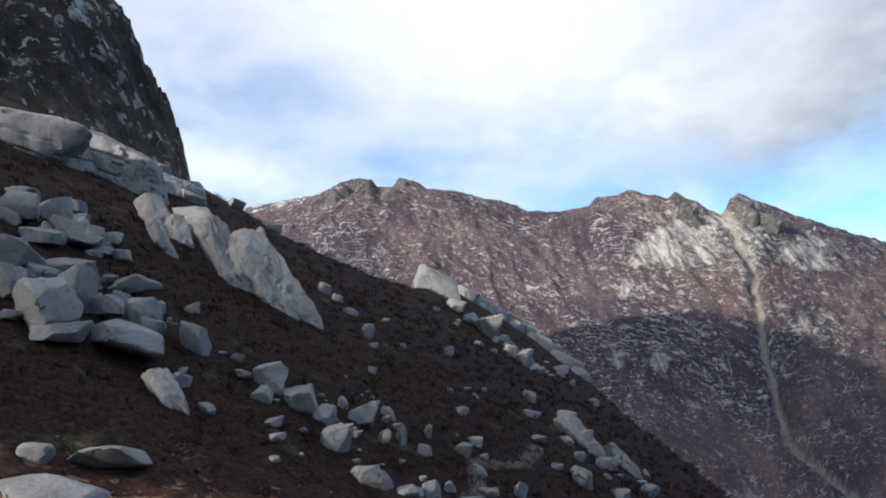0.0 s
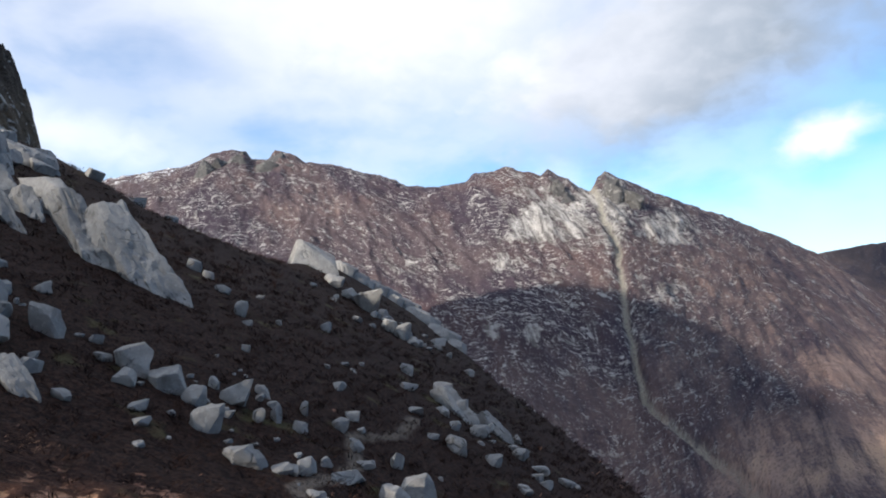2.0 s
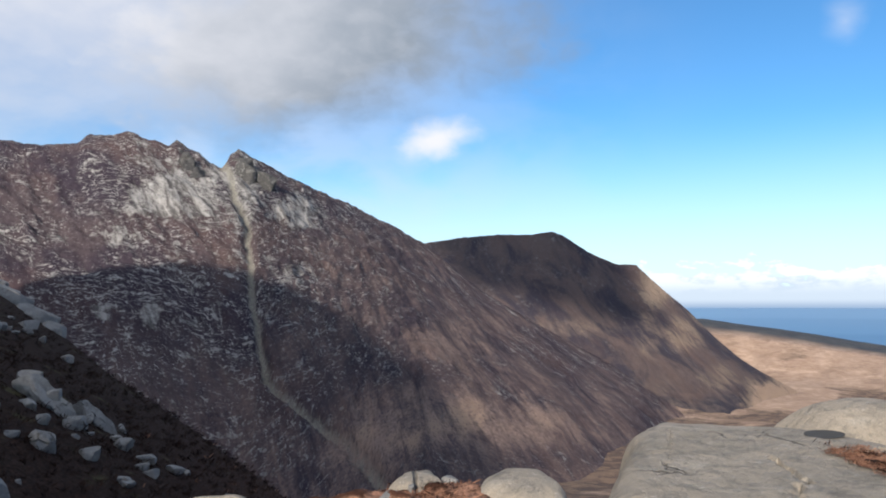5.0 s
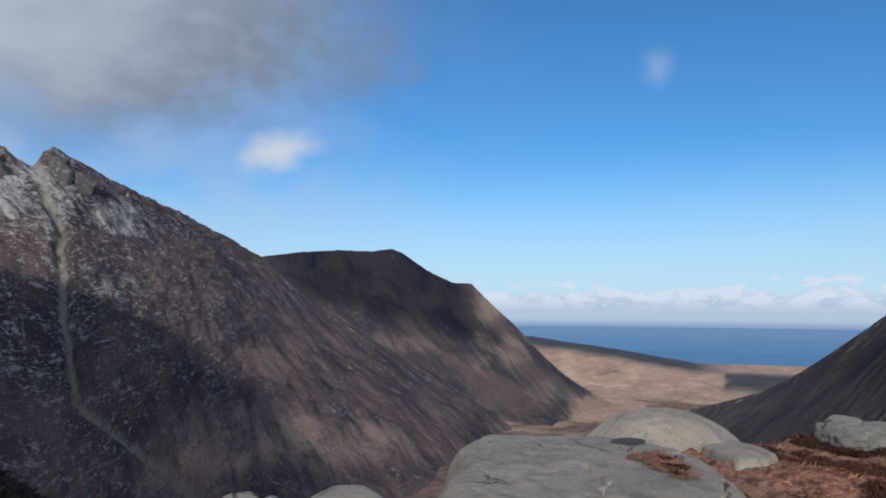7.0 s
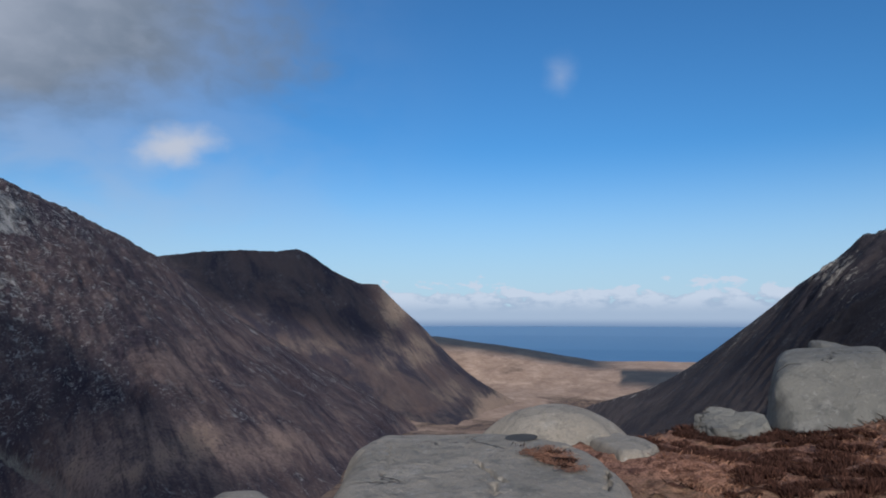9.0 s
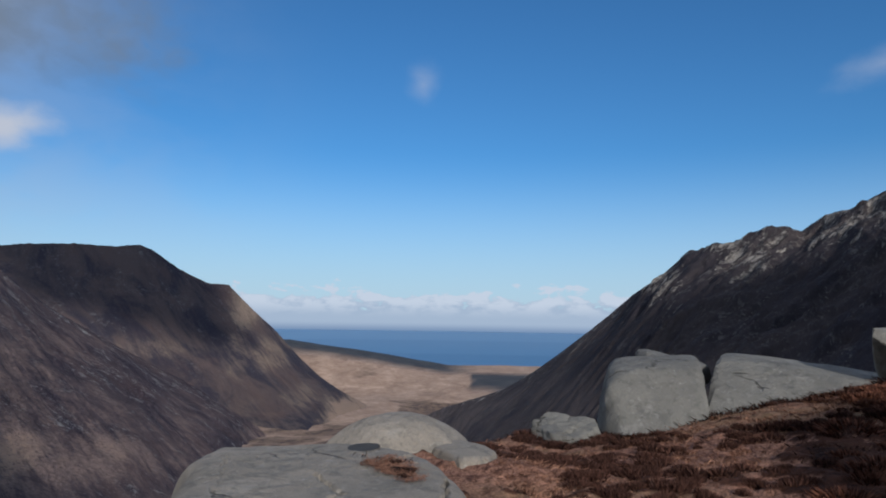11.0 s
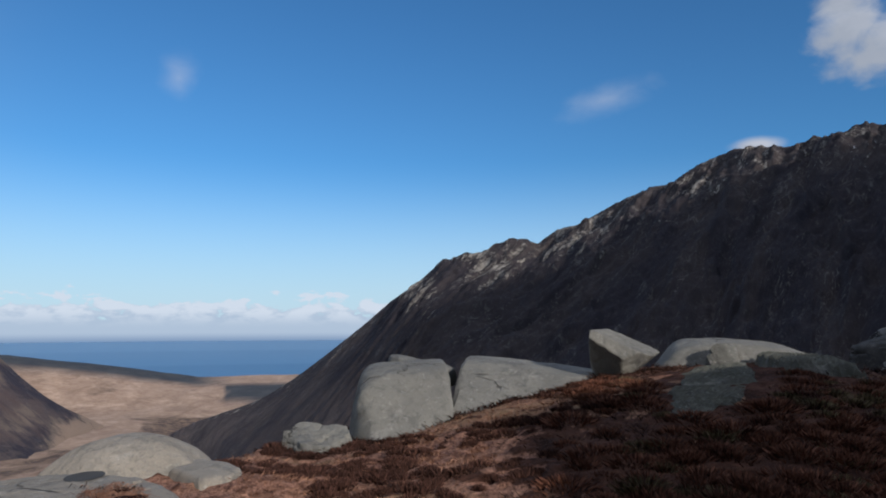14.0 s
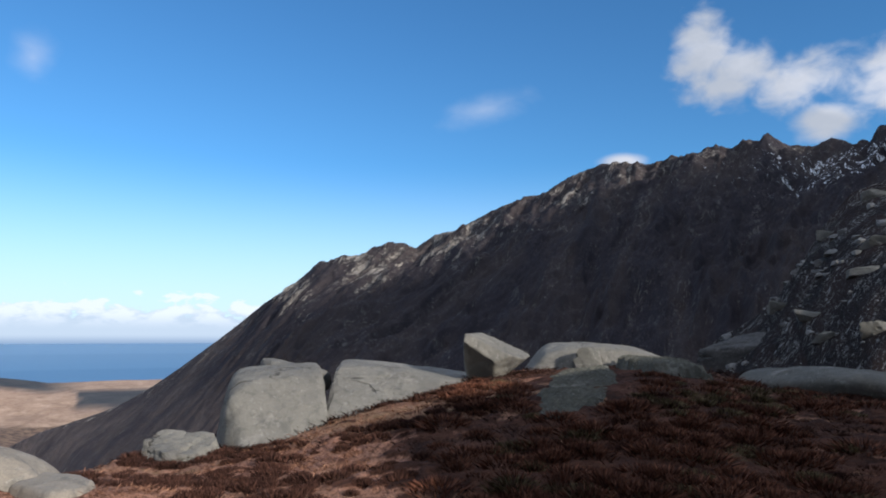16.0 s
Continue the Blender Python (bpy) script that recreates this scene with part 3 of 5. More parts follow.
    if calm is not None:
        push = push * np.interp(az, [q[0] for q in calm], [q[1] for q in calm])[None]
    xy = xy + ways[None] * (0.55 * push)[..., None]
    z = z + 0.8 * push - 4.0 * v
    if gully is not None:
        g = np.array(gully, float)
        at = np.interp(v, g[:, 0], g[:, 1])
        gap = np.abs(az[None] - at + 0.4 * fbm(d / 60, s * 0, seed + 8, 4)) * np.interp(v, g[:, 0], g[:, 2]) + 0.8 * fbm(s / 9, d / 16, seed + 9, 3)
        scree = step(1.0, 0.45, gap)
        z = z - 9 * step(2.0, 0.0, gap) * step(0.02, 0.2, v)
    else:
        scree = 0 * z
    # far side of the ridge
    b = np.linspace(1, 0, 14)[:-1, None]
    bxy = top[None, :, :2] - ways[None] * (b[..., None] * back)
    bz = top[None, :, 2] + teeth[None] * np.exp(-b / 0.2) - drop * b ** 0.9
    co = np.concatenate([np.concatenate([bxy, bz[..., None]], -1), np.concatenate([xy, z[..., None]], -1)])
    n = rows + 13
    vv = np.concatenate([np.zeros((13, cols)), v + 0 * s])

    def field(spec):
        if spec is None:
            return np.zeros((n, cols))
        g = np.array(spec, float)
        return np.interp(vv, g[:, 0], g[:, 1])

    uv = np.stack([np.concatenate([np.broadcast_to(span, (13, cols)), s + 0.9 * lean * d]), np.concatenate([-b * back + 0 * span[None], d + 0 * s])], -1)
    sn, rk = field(snow), field(rock)
    if rock_az is not None:
        rk = rk + np.interp(az, [q[0] for q in rock_az], [q[1] for q in rock_az])[None]
    away = np.hypot(co[..., 0], co[..., 1])
    height = np.degrees(np.arctan2(co[..., 2] - 1.6, away))
    stray = 1.6 * fbm(np.concatenate([np.zeros((13, cols)), s]) / 120, np.concatenate([np.zeros((13, cols)), d]) / 120, seed + 21, 5, 0.6)

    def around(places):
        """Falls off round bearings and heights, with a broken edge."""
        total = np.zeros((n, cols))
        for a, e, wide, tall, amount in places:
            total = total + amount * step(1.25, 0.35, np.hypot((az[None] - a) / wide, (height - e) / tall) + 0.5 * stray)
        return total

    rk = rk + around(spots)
    gr = field(grass) + around(straw_and_light)
    if snow_az is not None:
        sn = sn * np.interp(az, [q[0] for q in snow_az], [q[1] for q in snow_az])[None]
    fields = {"rock": rk, "grass": gr, "snow": sn, "scree": np.concatenate([np.zeros((13, cols)), scree])}
    ob = sheet("mountain", co.reshape(-1, 3), cols, n, material, fields=fields, uv=uv.reshape(-1, 2), turned=True)
    tagged(ob, label, "mountain", group="mountains round the glen")
    return ob


make_ground()
make_sea()
ridge = mountain("heather ridge with granite tors, a deep notch and a scree gully",
         [(-40, 9, 2000), (-21, 10.2, 1900), (-16.6, 10.8, 1850), (-10.7, 12.2, 1780), (-8.9, 13.2, 1760), (-7.2, 13.7, 1750), (-6.1, 13.6, 1750), (-5.6, 13.0, 1750),
          (-4.3, 13.1, 1740), (-3.8, 13.8, 1740), (-2.4, 13.6, 1730), (-1.4, 12.9, 1720), (0.8, 12.8, 1700), (5.8, 11.7, 1620), (7, 11.1, 1600), (9.8, 10.9, 1550),
          (12.1, 11.3, 1520), (12.7, 11.9, 1515), (15.6, 12.4, 1490), (18.4, 11.6, 1465), (19, 12.1, 1460), (20.6, 11.3, 1450), (22.4, 9.8, 1440), (23.1, 11.2, 1435)]
         + [(23.7, 11.7, 1430), (25.1, 10.9, 1450), (27.3, 9.8, 1500), (29.7, 8.7, 1560), (32.6, 7.5, 1640), (36.6, 5.5, 1780), (38.9, 4.2, 1880), (43.6, 0.2, 1960), (50, -3.6, 2020), (56, -6.8, 1950), (61, -9.2, 1700), (64, -10.6, 1450)],
         [(-40, 800, -180), (0, 560, -165), (25, 480, -150), (38, 480, -158), (48, 600, -198), (55, 760, -225), (60, 1000, -242), (64, 1250, -265)],
         HILL, 900, 210, 101, 30, slant=[(-40, 0.2), (64, -0.6)], calm=[(-40, 1), (34, 1), (46, 0.45), (64, 0.15)], jag=0.85, rubble=0.32, bow=1.25,
         rock=[(0, 0.5), (0.18, 0.42), (0.32, 0.3), (0.6, 0.32), (1, -0.05)], rock_az=[(-40, -0.3), (-4, -0.3), (1, -0.55), (12, -0.5), (16, -0.1), (25, 0), (34, -0.35), (39, -0.9), (66, -1.2)], grass=[(0, 0), (0.55, 0.0), (0.8, 0.45), (1, 0.9)],
         snow=[(0, 0.62), (0.12, 0.50), (0.3, 0.3), (0.5, 0)], snow_az=[(-40, 1), (-12, 1), (-6, 0.75), (0, 0)],
         spots=[(19.5, 8.2, 4.0, 2.6, 0.8), (17.0, 7.0, 2.6, 1.4, 0.7), (24.0, 8.0, 1.5, 3.2, 0.9), (28.2, 6.8, 2.2, 1.8, 0.8), (14.5, 4.6, 3.0, 1.1, 0.7), (5.0, 4.8, 4.0, 1.3, 0.6), (9.0, 4.5, 3.0, 1.2, 0.5), (14.0, -0.9, 0.9, 1.1, 0.9), (17.4, -1.0, 0.8, 1.3, 0.8), (28.0, 1.5, 3.0, 1.5, 0.4)],
         # straw grass, with pale patches painted to brighten the right face
         straw_and_light=[(-1.0, 9.6, 7.0, 1.8, 0.5), (38.0, -9.4, 7.0, 3.0, 0.7), (45.5, -10.4, 6.0, 2.8, 0.65), (46.0, -6.9, 5.0, 2.0, 0.45), (51.0, -10.4, 5.0, 2.6, 0.6), (34.0, -12.5, 4.0, 2.2, 0.5), (40.0, -4.5, 5.0, 2.2, 0.4), (34.0, 2.5, 7.0, 3.5, 0.5), (41.0, -1.0, 7.0, 3.5, 0.5), (30.0, -2.5, 5.0, 3.5, 0.4), (46.0, -5.0, 8.0, 3.0, 0.35), (53.0, -7.5, 5.0, 1.8, 0.5), (60.0, -9.4, 3.0, 1.6, 1.2), (44.0, -3.0, 5.0, 1.8, 0.35)],
         gully=[(0, 22.4, 3.0), (0.22, 23.6, 2.8), (0.3, 24.3, 2.8), (0.6, 25.0, 3.0), (0.75, 26.0, 2.6), (0.78, 26.8, 2.0), (0.82, 29.2, 1.4), (0.88, 33, 1.2), (1, 38, 1.2)])
mountain("dark heather hill with a rocky shoulder above the glen",
         [(30, 3.0, 2750), (37, 4.0, 2700), (39.3, 4.3, 2680), (42, 4.7, 2660), (44.9, 4.9, 2640), (47.8, 4.85, 2620), (49.4, 5.1, 2600), (50.4, 4.7, 2590), (52.4, 3.3, 2560), (54.5, 2.3, 2540), (56.1, 2.2, 2520),
          (58, 0.3, 2500), (60, -1.5, 2480), (61.7, -3.4, 2460), (63.5, -5.2, 2420), (65.3, -6.5, 2300), (67, -7.2, 2100), (69, -8.2, 1850)],
         [(30, 2000, -250), (50, 1750, -258), (58, 1450, -258), (63, 1300, -256), (66, 1350, -258), (69, 1450, -264)],
         HILL_FAR, 440, 125, 211, 17, slant=-0.5, calm=[(30, 1), (60, 1), (66, 0.3), (69, 0.1)], jag=0.5, ribs=0.3, rubble=0.2, bow=1.75, rock=[(0, -0.4), (0.3, -1.0), (1, -1.6)],
         spots=[(57.2, 0.4, 1.4, 2.2, 0.5)], grass=[(0, 0), (0.5, 0.1), (0.7, 0.4), (1, 0.9)],
         # straw grass; the shoulder's pale patches imitate sun on it
         straw_and_light=[(57.5, 0.2, 1.5, 2.6, 1.3), (59.5, -3.2, 2.0, 2.0, 1.1), (57.0, -3.4, 1.2, 2.0, 0.8), (62.0, -6.6, 2.0, 1.2, 0.8), (66.5, -8.0, 3.5, 2.0, 1.8), (51.0, -2.8, 4.0, 0.9, 0.6)])
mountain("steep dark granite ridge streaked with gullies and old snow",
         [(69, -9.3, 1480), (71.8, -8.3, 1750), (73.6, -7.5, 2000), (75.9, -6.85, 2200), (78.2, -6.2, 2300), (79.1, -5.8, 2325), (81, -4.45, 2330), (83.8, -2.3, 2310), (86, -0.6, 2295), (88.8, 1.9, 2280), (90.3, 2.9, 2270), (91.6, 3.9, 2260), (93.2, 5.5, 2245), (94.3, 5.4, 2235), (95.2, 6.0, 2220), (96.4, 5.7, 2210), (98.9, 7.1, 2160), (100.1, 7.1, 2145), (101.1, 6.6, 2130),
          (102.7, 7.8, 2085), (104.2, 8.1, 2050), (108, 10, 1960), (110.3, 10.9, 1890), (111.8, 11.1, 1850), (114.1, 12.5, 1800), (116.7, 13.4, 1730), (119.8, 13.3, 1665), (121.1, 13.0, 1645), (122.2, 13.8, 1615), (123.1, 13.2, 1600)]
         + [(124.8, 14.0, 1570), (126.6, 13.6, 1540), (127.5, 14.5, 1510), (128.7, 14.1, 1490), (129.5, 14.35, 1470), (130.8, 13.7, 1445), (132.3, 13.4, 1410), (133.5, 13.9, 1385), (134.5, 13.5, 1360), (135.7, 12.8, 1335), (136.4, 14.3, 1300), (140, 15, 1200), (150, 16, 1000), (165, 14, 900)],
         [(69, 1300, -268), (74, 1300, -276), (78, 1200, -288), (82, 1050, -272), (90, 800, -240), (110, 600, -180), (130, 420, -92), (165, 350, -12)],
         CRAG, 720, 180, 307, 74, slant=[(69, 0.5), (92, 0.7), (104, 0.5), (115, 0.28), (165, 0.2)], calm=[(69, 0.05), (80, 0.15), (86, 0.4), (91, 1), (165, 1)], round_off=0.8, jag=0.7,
         # first patch is pale haze put into the colour, the others straw
         straw_and_light=[(83.0, -6.5, 7.0, 2.5, 0.55), (70.5, -9.3, 3.0, 2.2, 1.2), (74.5, -8.4, 4.5, 2.2, 0.8)], ribs=0.5, rubble=0.16, bow=1.15,
         # bare rock; the first three patches also imitate sunlit ribs
         spots=[(91.5, 2.4, 2.0, 2.4, 0.65), (97.0, 4.6, 3.0, 2.6, 0.7), (104.0, 6.2, 3.0, 2.0, 0.55), (98.2, -0.8, 0.5, 1.0, 0.8), (108.0, 8.4, 3.0, 1.4, 0.5), (113.5, 10.8, 2.4, 1.4, 0.55), (112.0, 6.5, 1.0, 3.0, 0.4), (118.5, 11.0, 2.0, 1.8, 0.35), (124.0, 12.0, 2.5, 1.4, 0.3), (104.0, 2.5, 0.8, 3.0, 0.35)],
         rock=[(0, 0.35), (0.12, 0.05), (0.3, -0.4), (0.5, -0.8), (1, -1.1)],
         snow=[(0, 0.3), (0.1, 0.58), (0.3, 0.56), (0.45, 0.2), (0.6, 0)], snow_az=[(72, 0), (114, 0.6), (120, 0.85), (128, 0.95), (133, 1.05), (140, 1)])
mountain("great dark granite crag with heather ledges",
         [(-150, 3, 800), (-123, 6, 565), (-119.4, 10, 562), (-118.6, 21.2, 560), (-117.4, 21.2, 555), (-115.5, 20.6, 542), (-111.5, 20.7, 528), (-108, 22.2, 512), (-105, 24.5, 500), (-97, 28, 485), (-90, 31, 470), (-82, 34, 465), (-74, 36, 465), (-58, 37, 520), (-50, 33.5, 620), (-45, 29, 700), (-40, 22.5, 770), (-37.5, 23, 700), (-35.5, 27, 560), (-34, 28.8, 520), (-32, 28.4, 505), (-30, 27.5, 500), (-27.2, 25.2, 500), (-25, 22.4, 500), (-22.6, 18.2, 498), (-20.6, 12.5, 495), (-18.4, 5, 490), (-15, -4, 485)],
         [(-150, 260, 22), (-110, 180, 45), (-60, 200, 40), (-30, 250, -10), (-15, 300, -70)],
         CRAG_WALL, 440, 130, 401, 22, slant=0.2, round_off=3.0, jag=0.5, rubble=0.9, ragged=[(-60, 0), (-45, 2), (-15, 2)], focus=[(0, -150), (0.05, -123), (0.33, -113), (0.44, -37), (1, -15)], bow=1.05, rock=[(0, -0.35), (0.5, -0.25), (1, -0.3)], back=300, drop=330)
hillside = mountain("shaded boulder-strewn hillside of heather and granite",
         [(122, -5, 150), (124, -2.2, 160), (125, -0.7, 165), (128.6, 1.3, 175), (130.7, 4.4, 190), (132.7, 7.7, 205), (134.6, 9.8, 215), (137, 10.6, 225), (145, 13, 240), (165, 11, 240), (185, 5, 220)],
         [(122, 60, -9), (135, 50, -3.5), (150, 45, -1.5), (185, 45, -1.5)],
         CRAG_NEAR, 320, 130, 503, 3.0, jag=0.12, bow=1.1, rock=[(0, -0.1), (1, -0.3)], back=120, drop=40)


# ---------------------------------------------------------------- unseen clouds added towards the sun, to lay shadows on the hills
def cloud_material():
    m, k = surface("cloud")
    p = k.add("ShaderNodeNewGeometry").outputs["Position"]
    c = k.mix(k.noise(p, 0.01, 5, 0.6), (0.80, 0.81, 0.84), (0.92, 0.92, 0.93))
    body = k.add("ShaderNodeBsdfDiffuse", Color=c, Roughness=1.0)
    glow = k.add("ShaderNodeBsdfTranslucent", Color=c)
    both = k.add("ShaderNodeMixShader", Fac=0.6)
    k.set(both.inputs[1], body.outputs[0])
    k.set(both.inputs[2], glow.outputs[0])
    k.add("ShaderNodeOutputMaterial", Surface=both.outputs[0])
    return m


def cloud(lobes, label, level=2500.0):
    """A flat, billowing cloud made of overlapping heaps: middle and radius of each."""
    bm = bmesh.new()
    for i, (x, y, r) in enumerate(lobes):
        made = bmesh.ops.create_icosphere(bm, subdivisions=4, radius=1.0)["verts"]
        u = np.array([v.co for v in made])
        swell = 1 + 0.45 * fbm(u[:, 0] * 1.6 + 7.3 * i, u[:, 1] * 1.6 + u[:, 2], 90 + i, 5)
        for v, p, w in zip(made, u, swell):
            v.co = (x + r * w * p[0], y + r * w * p[1], level + (0.16 if p[2] > 0 else 0.04) * r * w * p[2])
    me = bpy.data.meshes.new("cloud")
    bm.to_mesh(me)
    bm.free()
    me.polygons.foreach_set("use_smooth", np.ones(len(me.polygons), bool))
    me.materials.append(CLOUD)
    tagged(new("cloud", me), label, "cloud", kind="structure")


CLOUD = cloud_material()
cloud([(-3500, -1290, 330), (-3740, -1590, 330), (-3950, -1890, 225), (-4110, -2150, 130)], "white heaped cloud, unseen, added to shade the far hill")
cloud([(-3970, -3545, 205), (-4150, -3580, 230), (-4400, -3660, 260), (-4700, -3760, 240), (-5000, -3810, 210), (-4200, -3830, 200), (-5270, -3860, 190), (-5590, -3480, 135)], "long white cloud, unseen, added to shade the southern ridge")


# ---------------------------------------------------------------- rocks
def put_mesh(name, verts, faces, material, smooth=True):
    me = bpy.data.meshes.new(name)
    me.from_pydata([tuple(v) for v in verts], [], [tuple(q) for q in faces])
    me.polygons.foreach_set("use_smooth", np.full(len(me.polygons), smooth))
    me.materials.append(material)
    me.update()
    if smooth:
        me.set_sharp_from_angle(angle=radians(24))
    return new(name, me)


def ball(level):
    bm = bmesh.new()
    bmesh.ops.create_icosphere(bm, subdivisions=level, radius=1.0)
    v = np.array([p.co for p in bm.verts])
    f = [[p.index for p in q.verts] for q in bm.faces]
    bm.free()
    return v / np.linalg.norm(v, axis=1)[:, None], f


BALLS = {k: ball(k) for k in (3, 4, 5)}


def split_rock(size, seed, level=4, sharp=110.0, planes=None, rough=0.022, cracks=0.0, beds=0.0):
    """Points and faces of a block of granite: a body bounded by flat, slightly rounded faces, with a rough skin."""
    rng = random.Random(seed)
    u, faces = BALLS[level]
    if planes is None:
        planes = []
        for axis in range(3):
            for side in (-1, 1):
                n = [rng.uniform(-0.42, 0.42) for _ in range(3)]
                n[axis] = side
                planes.append((*n, rng.uniform(0.72, 0.98)))
        for _ in range(7):
            a, z = rng.uniform(0, 6.283), rng.uniform(-0.5, 0.95)
            c = math.sqrt(1 - z * z)
            planes.append((c * math.cos(a), c * math.sin(a), z, rng.uniform(0.72, 1.1)))
    q = np.array(planes, float)
    q[:, :3] /= np.linalg.norm(q[:, :3], axis=1)[:, None]
    pull = np.maximum(u @ q[:, :3].T, 0) / q[:, 3][None]
    r = (pull ** sharp).sum(1) ** (-1 / sharp)
    p = u * r[:, None] * (np.array(size) / 2)[None]
    mean = float(np.mean(size))
    k = 2.2 / mean
    skin = fbm(p[:, 0] * k + p[:, 2] * k * 0.7 + seed, p[:, 1] * k - p[:, 2] * k * 0.6, seed % 97, 4)
    skin = skin + 0.55 * fbm(p[:, 0] * k * 5 + p[:, 2] * k * 4, p[:, 1] * k * 5 - p[:, 2] * k * 3, seed % 89 + 7, 3)
    p = p + u * (skin * rough * mean * 2.0)[:, None]
    if cracks:
        line = np.abs(fbm(p[:, 0] * 0.9 + p[:, 2] * 0.5 + seed, p[:, 1] * 0.9 + 3, seed % 53, 4))
        p = p - u * (cracks * step(0.02, 0.0, line))[:, None]
    if beds:
        level_of = p[:, 2] / (0.20 * size[2]) + 0.9 * fbm(p[:, 0] * k * 0.8 + seed, p[:, 1] * k * 0.8, seed % 61, 4)
        joint = np.abs(level_of - np.floor(level_of) - 0.5)
        p = p - u * (beds * step(0.13, 0.03, joint) * step(-0.25, 0.15, fbm(p[:, 0] * k * 1.3, p[:, 2] * k * 2.0, seed % 71, 3)))[:, None]
    return p, faces


def boulder(x, y, wide, high, seed, label, deep=None, turn=None, sink=0.30, tilt=0.0, level=4, sharp=110.0, planes=None, material=None, z=None, lie=False, name="boulder", category="boulder", group="", rough=0.022, cracks=0.0, beds=0.0):
    rng = random.Random(seed * 7 + 3)
    deep = deep or wide * rng.uniform(0.7, 1.0)
    level = 3 if level == 4 and wide < 0.75 else level
    p, f = split_rock((wide, deep, high / (1 - sink)), seed, level, sharp, planes, rough, cracks, beds)
    ob = put_mesh(name, p, f, material or GRANITE)
    turn = rng.uniform(-40, 40) if turn is None else turn
    base = float(ground_z(x, y)) if z is None else z
    ob.matrix_world = pose(x, y, base + high / (1 - sink) * (0.5 - sink), rng.uniform(-8, 8) if planes is None else 0, tilt if tilt else (rng.uniform(-8, 8) if planes is None else 0), turn)
    if lie:
        slope = Vector((float(ground_z(x - 0.5, y) - ground_z(x + 0.5, y)), float(ground_z(x, y - 0.5) - ground_z(x, y + 0.5)), 1.0))
        ob.matrix_world = Matrix.Translation((x, y, base + high - high / (1 - sink) * 0.5)) @ slope.to_track_quat("Z", "Y").to_matrix().to_4x4() @ pose(0, 0, 0, 0, 0, turn)
    tagged(ob, label, category, group=group)
    return ob


def scatter(rows, seed, label, group, **more):
    """Boulders from rows of x, y, width and height."""
    for i, (x, y, w, h) in enumerate(rows):
        boulder(x, y, w * 0.92, h * 0.78, seed + i, label, group=group, rough=0.034, **more)


scatter([(-8.9, 14.2, .83, .83), (-7.8, 13.7, 1.3, 1.24), (-8.1, 15.2, .88, 1.28), (-9.2, 16.8, 1.42, .79), (-6.6, 14.5, 1.98, .82), (-6.9, 16, 1.08, .94), (-8.2, 18.3, 1.16, .58), (-10, 16.1, 1.17, .86), (-12.3, 21.4, .91, 1.22), (-12.6, 20, 1.37, 1.07),
         (-11.2, 19.1, 1.19, .55), (-10.9, 20.5, 1.73, .86), (-9.8, 20.9, .67, .48), (-13.1, 24.2, 1.02, .57), (-14, 22.5, 1.2, .55), (-7.4, 13.3, 1.13, .44), (-7.6, 15.6, .86, .57), (-6.6, 15.8, .71, .57), (-9.3, 16.1, .92, .54), (-10.9, 17, .66, .66)],
        1000, "angular grey granite block in a shaded boulder pile", "boulder pile on the spur", sharp=140.0, sink=0.12)
scatter([(-5.8, 16.4, .66, .79), (-4.5, 13.6, .38, .24), (-5, 17.1, .35, .23), (-4.6, 16.3, .36, .2), (-4, 16.4, .86, .7), (-3.3, 16.3, .99, .52), (-3.9, 15.5, .5, .37), (-3.4, 14.5, .42, .2), (-2.6, 16.1, .75, .46), (-2.2, 14.9, .77, .62), (-1.9, 17, .85, .54),
         (-2.4, 17.3, .32, .35), (-1.4, 18.4, .46, .33), (-1.3, 16.6, .36, .33), (-.9, 17, .25, .56), (-2, 16, .32, .29), (-3.2, 13.9, .47, .16), (-1.4, 14.1, .72, .4), (-.4, 17, .36, .31), (1, 19.8, .56, .33), (-.3, 18.3, .24, .48), (.6, 18.5, .52, .37), (1, 17.8, .38, .29)],
        1100, "pale granite boulder lying in dark heather", "boulders on the spur")
scatter([(-.6, 14.2, .51, .26), (-.2, 14.5, .45, .48), (-5.3, 30.9, .67, .67), (-4.6, 30.4, .56, .41), (-3.8, 28.7, .76, .36), (-2.8, 26.2, .59, .61), (-2.5, 30.6, .41, .23), (-2.4, 25.1, .35, .25), (-1.5, 27.2, .29, .22), (.3, 30, .52, .49), (-2.1, 21.6, .29, .27),
         (5.6, 27.6, 1.0, .7), (6.3, 26.7, .8, .5), (4.4, 21.8, .77, .6), (5.3, 29.9, 1, .75), (5.9, 25.6, .8, .6)],
        1200, "small pale granite boulder half sunk in heather", "boulders on the spur", level=3)
scatter([(1.7, 15.3, .84, .56), (2.4, 16.8, .87, .67), (-1.3, 14.1, .85, .31), (.7, 15.5, .92, .31), (2.1, 18.3, .43, .4), (-.5, 14.3, .5, .21), (1.2, 16.9, .45, .22), (5.7, 22.5, .69, .46), (8.3, 25.6, .89, .35), (9.4, 26, .68, .36), (3.3, 23.8, .71, .28), (6.3, 21.1, .47, .25)],
        1300, "pale granite boulder beside the worn path", "boulders on the spur")
scatter([(.1, 56, 1.6, .7), (1.2, 50.7, 1.5, 1.1), (3.3, 47.3, 2, 1.8), (2, 48.3, 1.2, 1), (4.4, 43.4, 1.15, 1), (5.1, 42.6, 1.2, 1.06), (8.6, 50.5, 1.4, .7)],
        1400, "pale sunlit granite boulder on the spur crest", "boulders on the crest", sink=0.15)
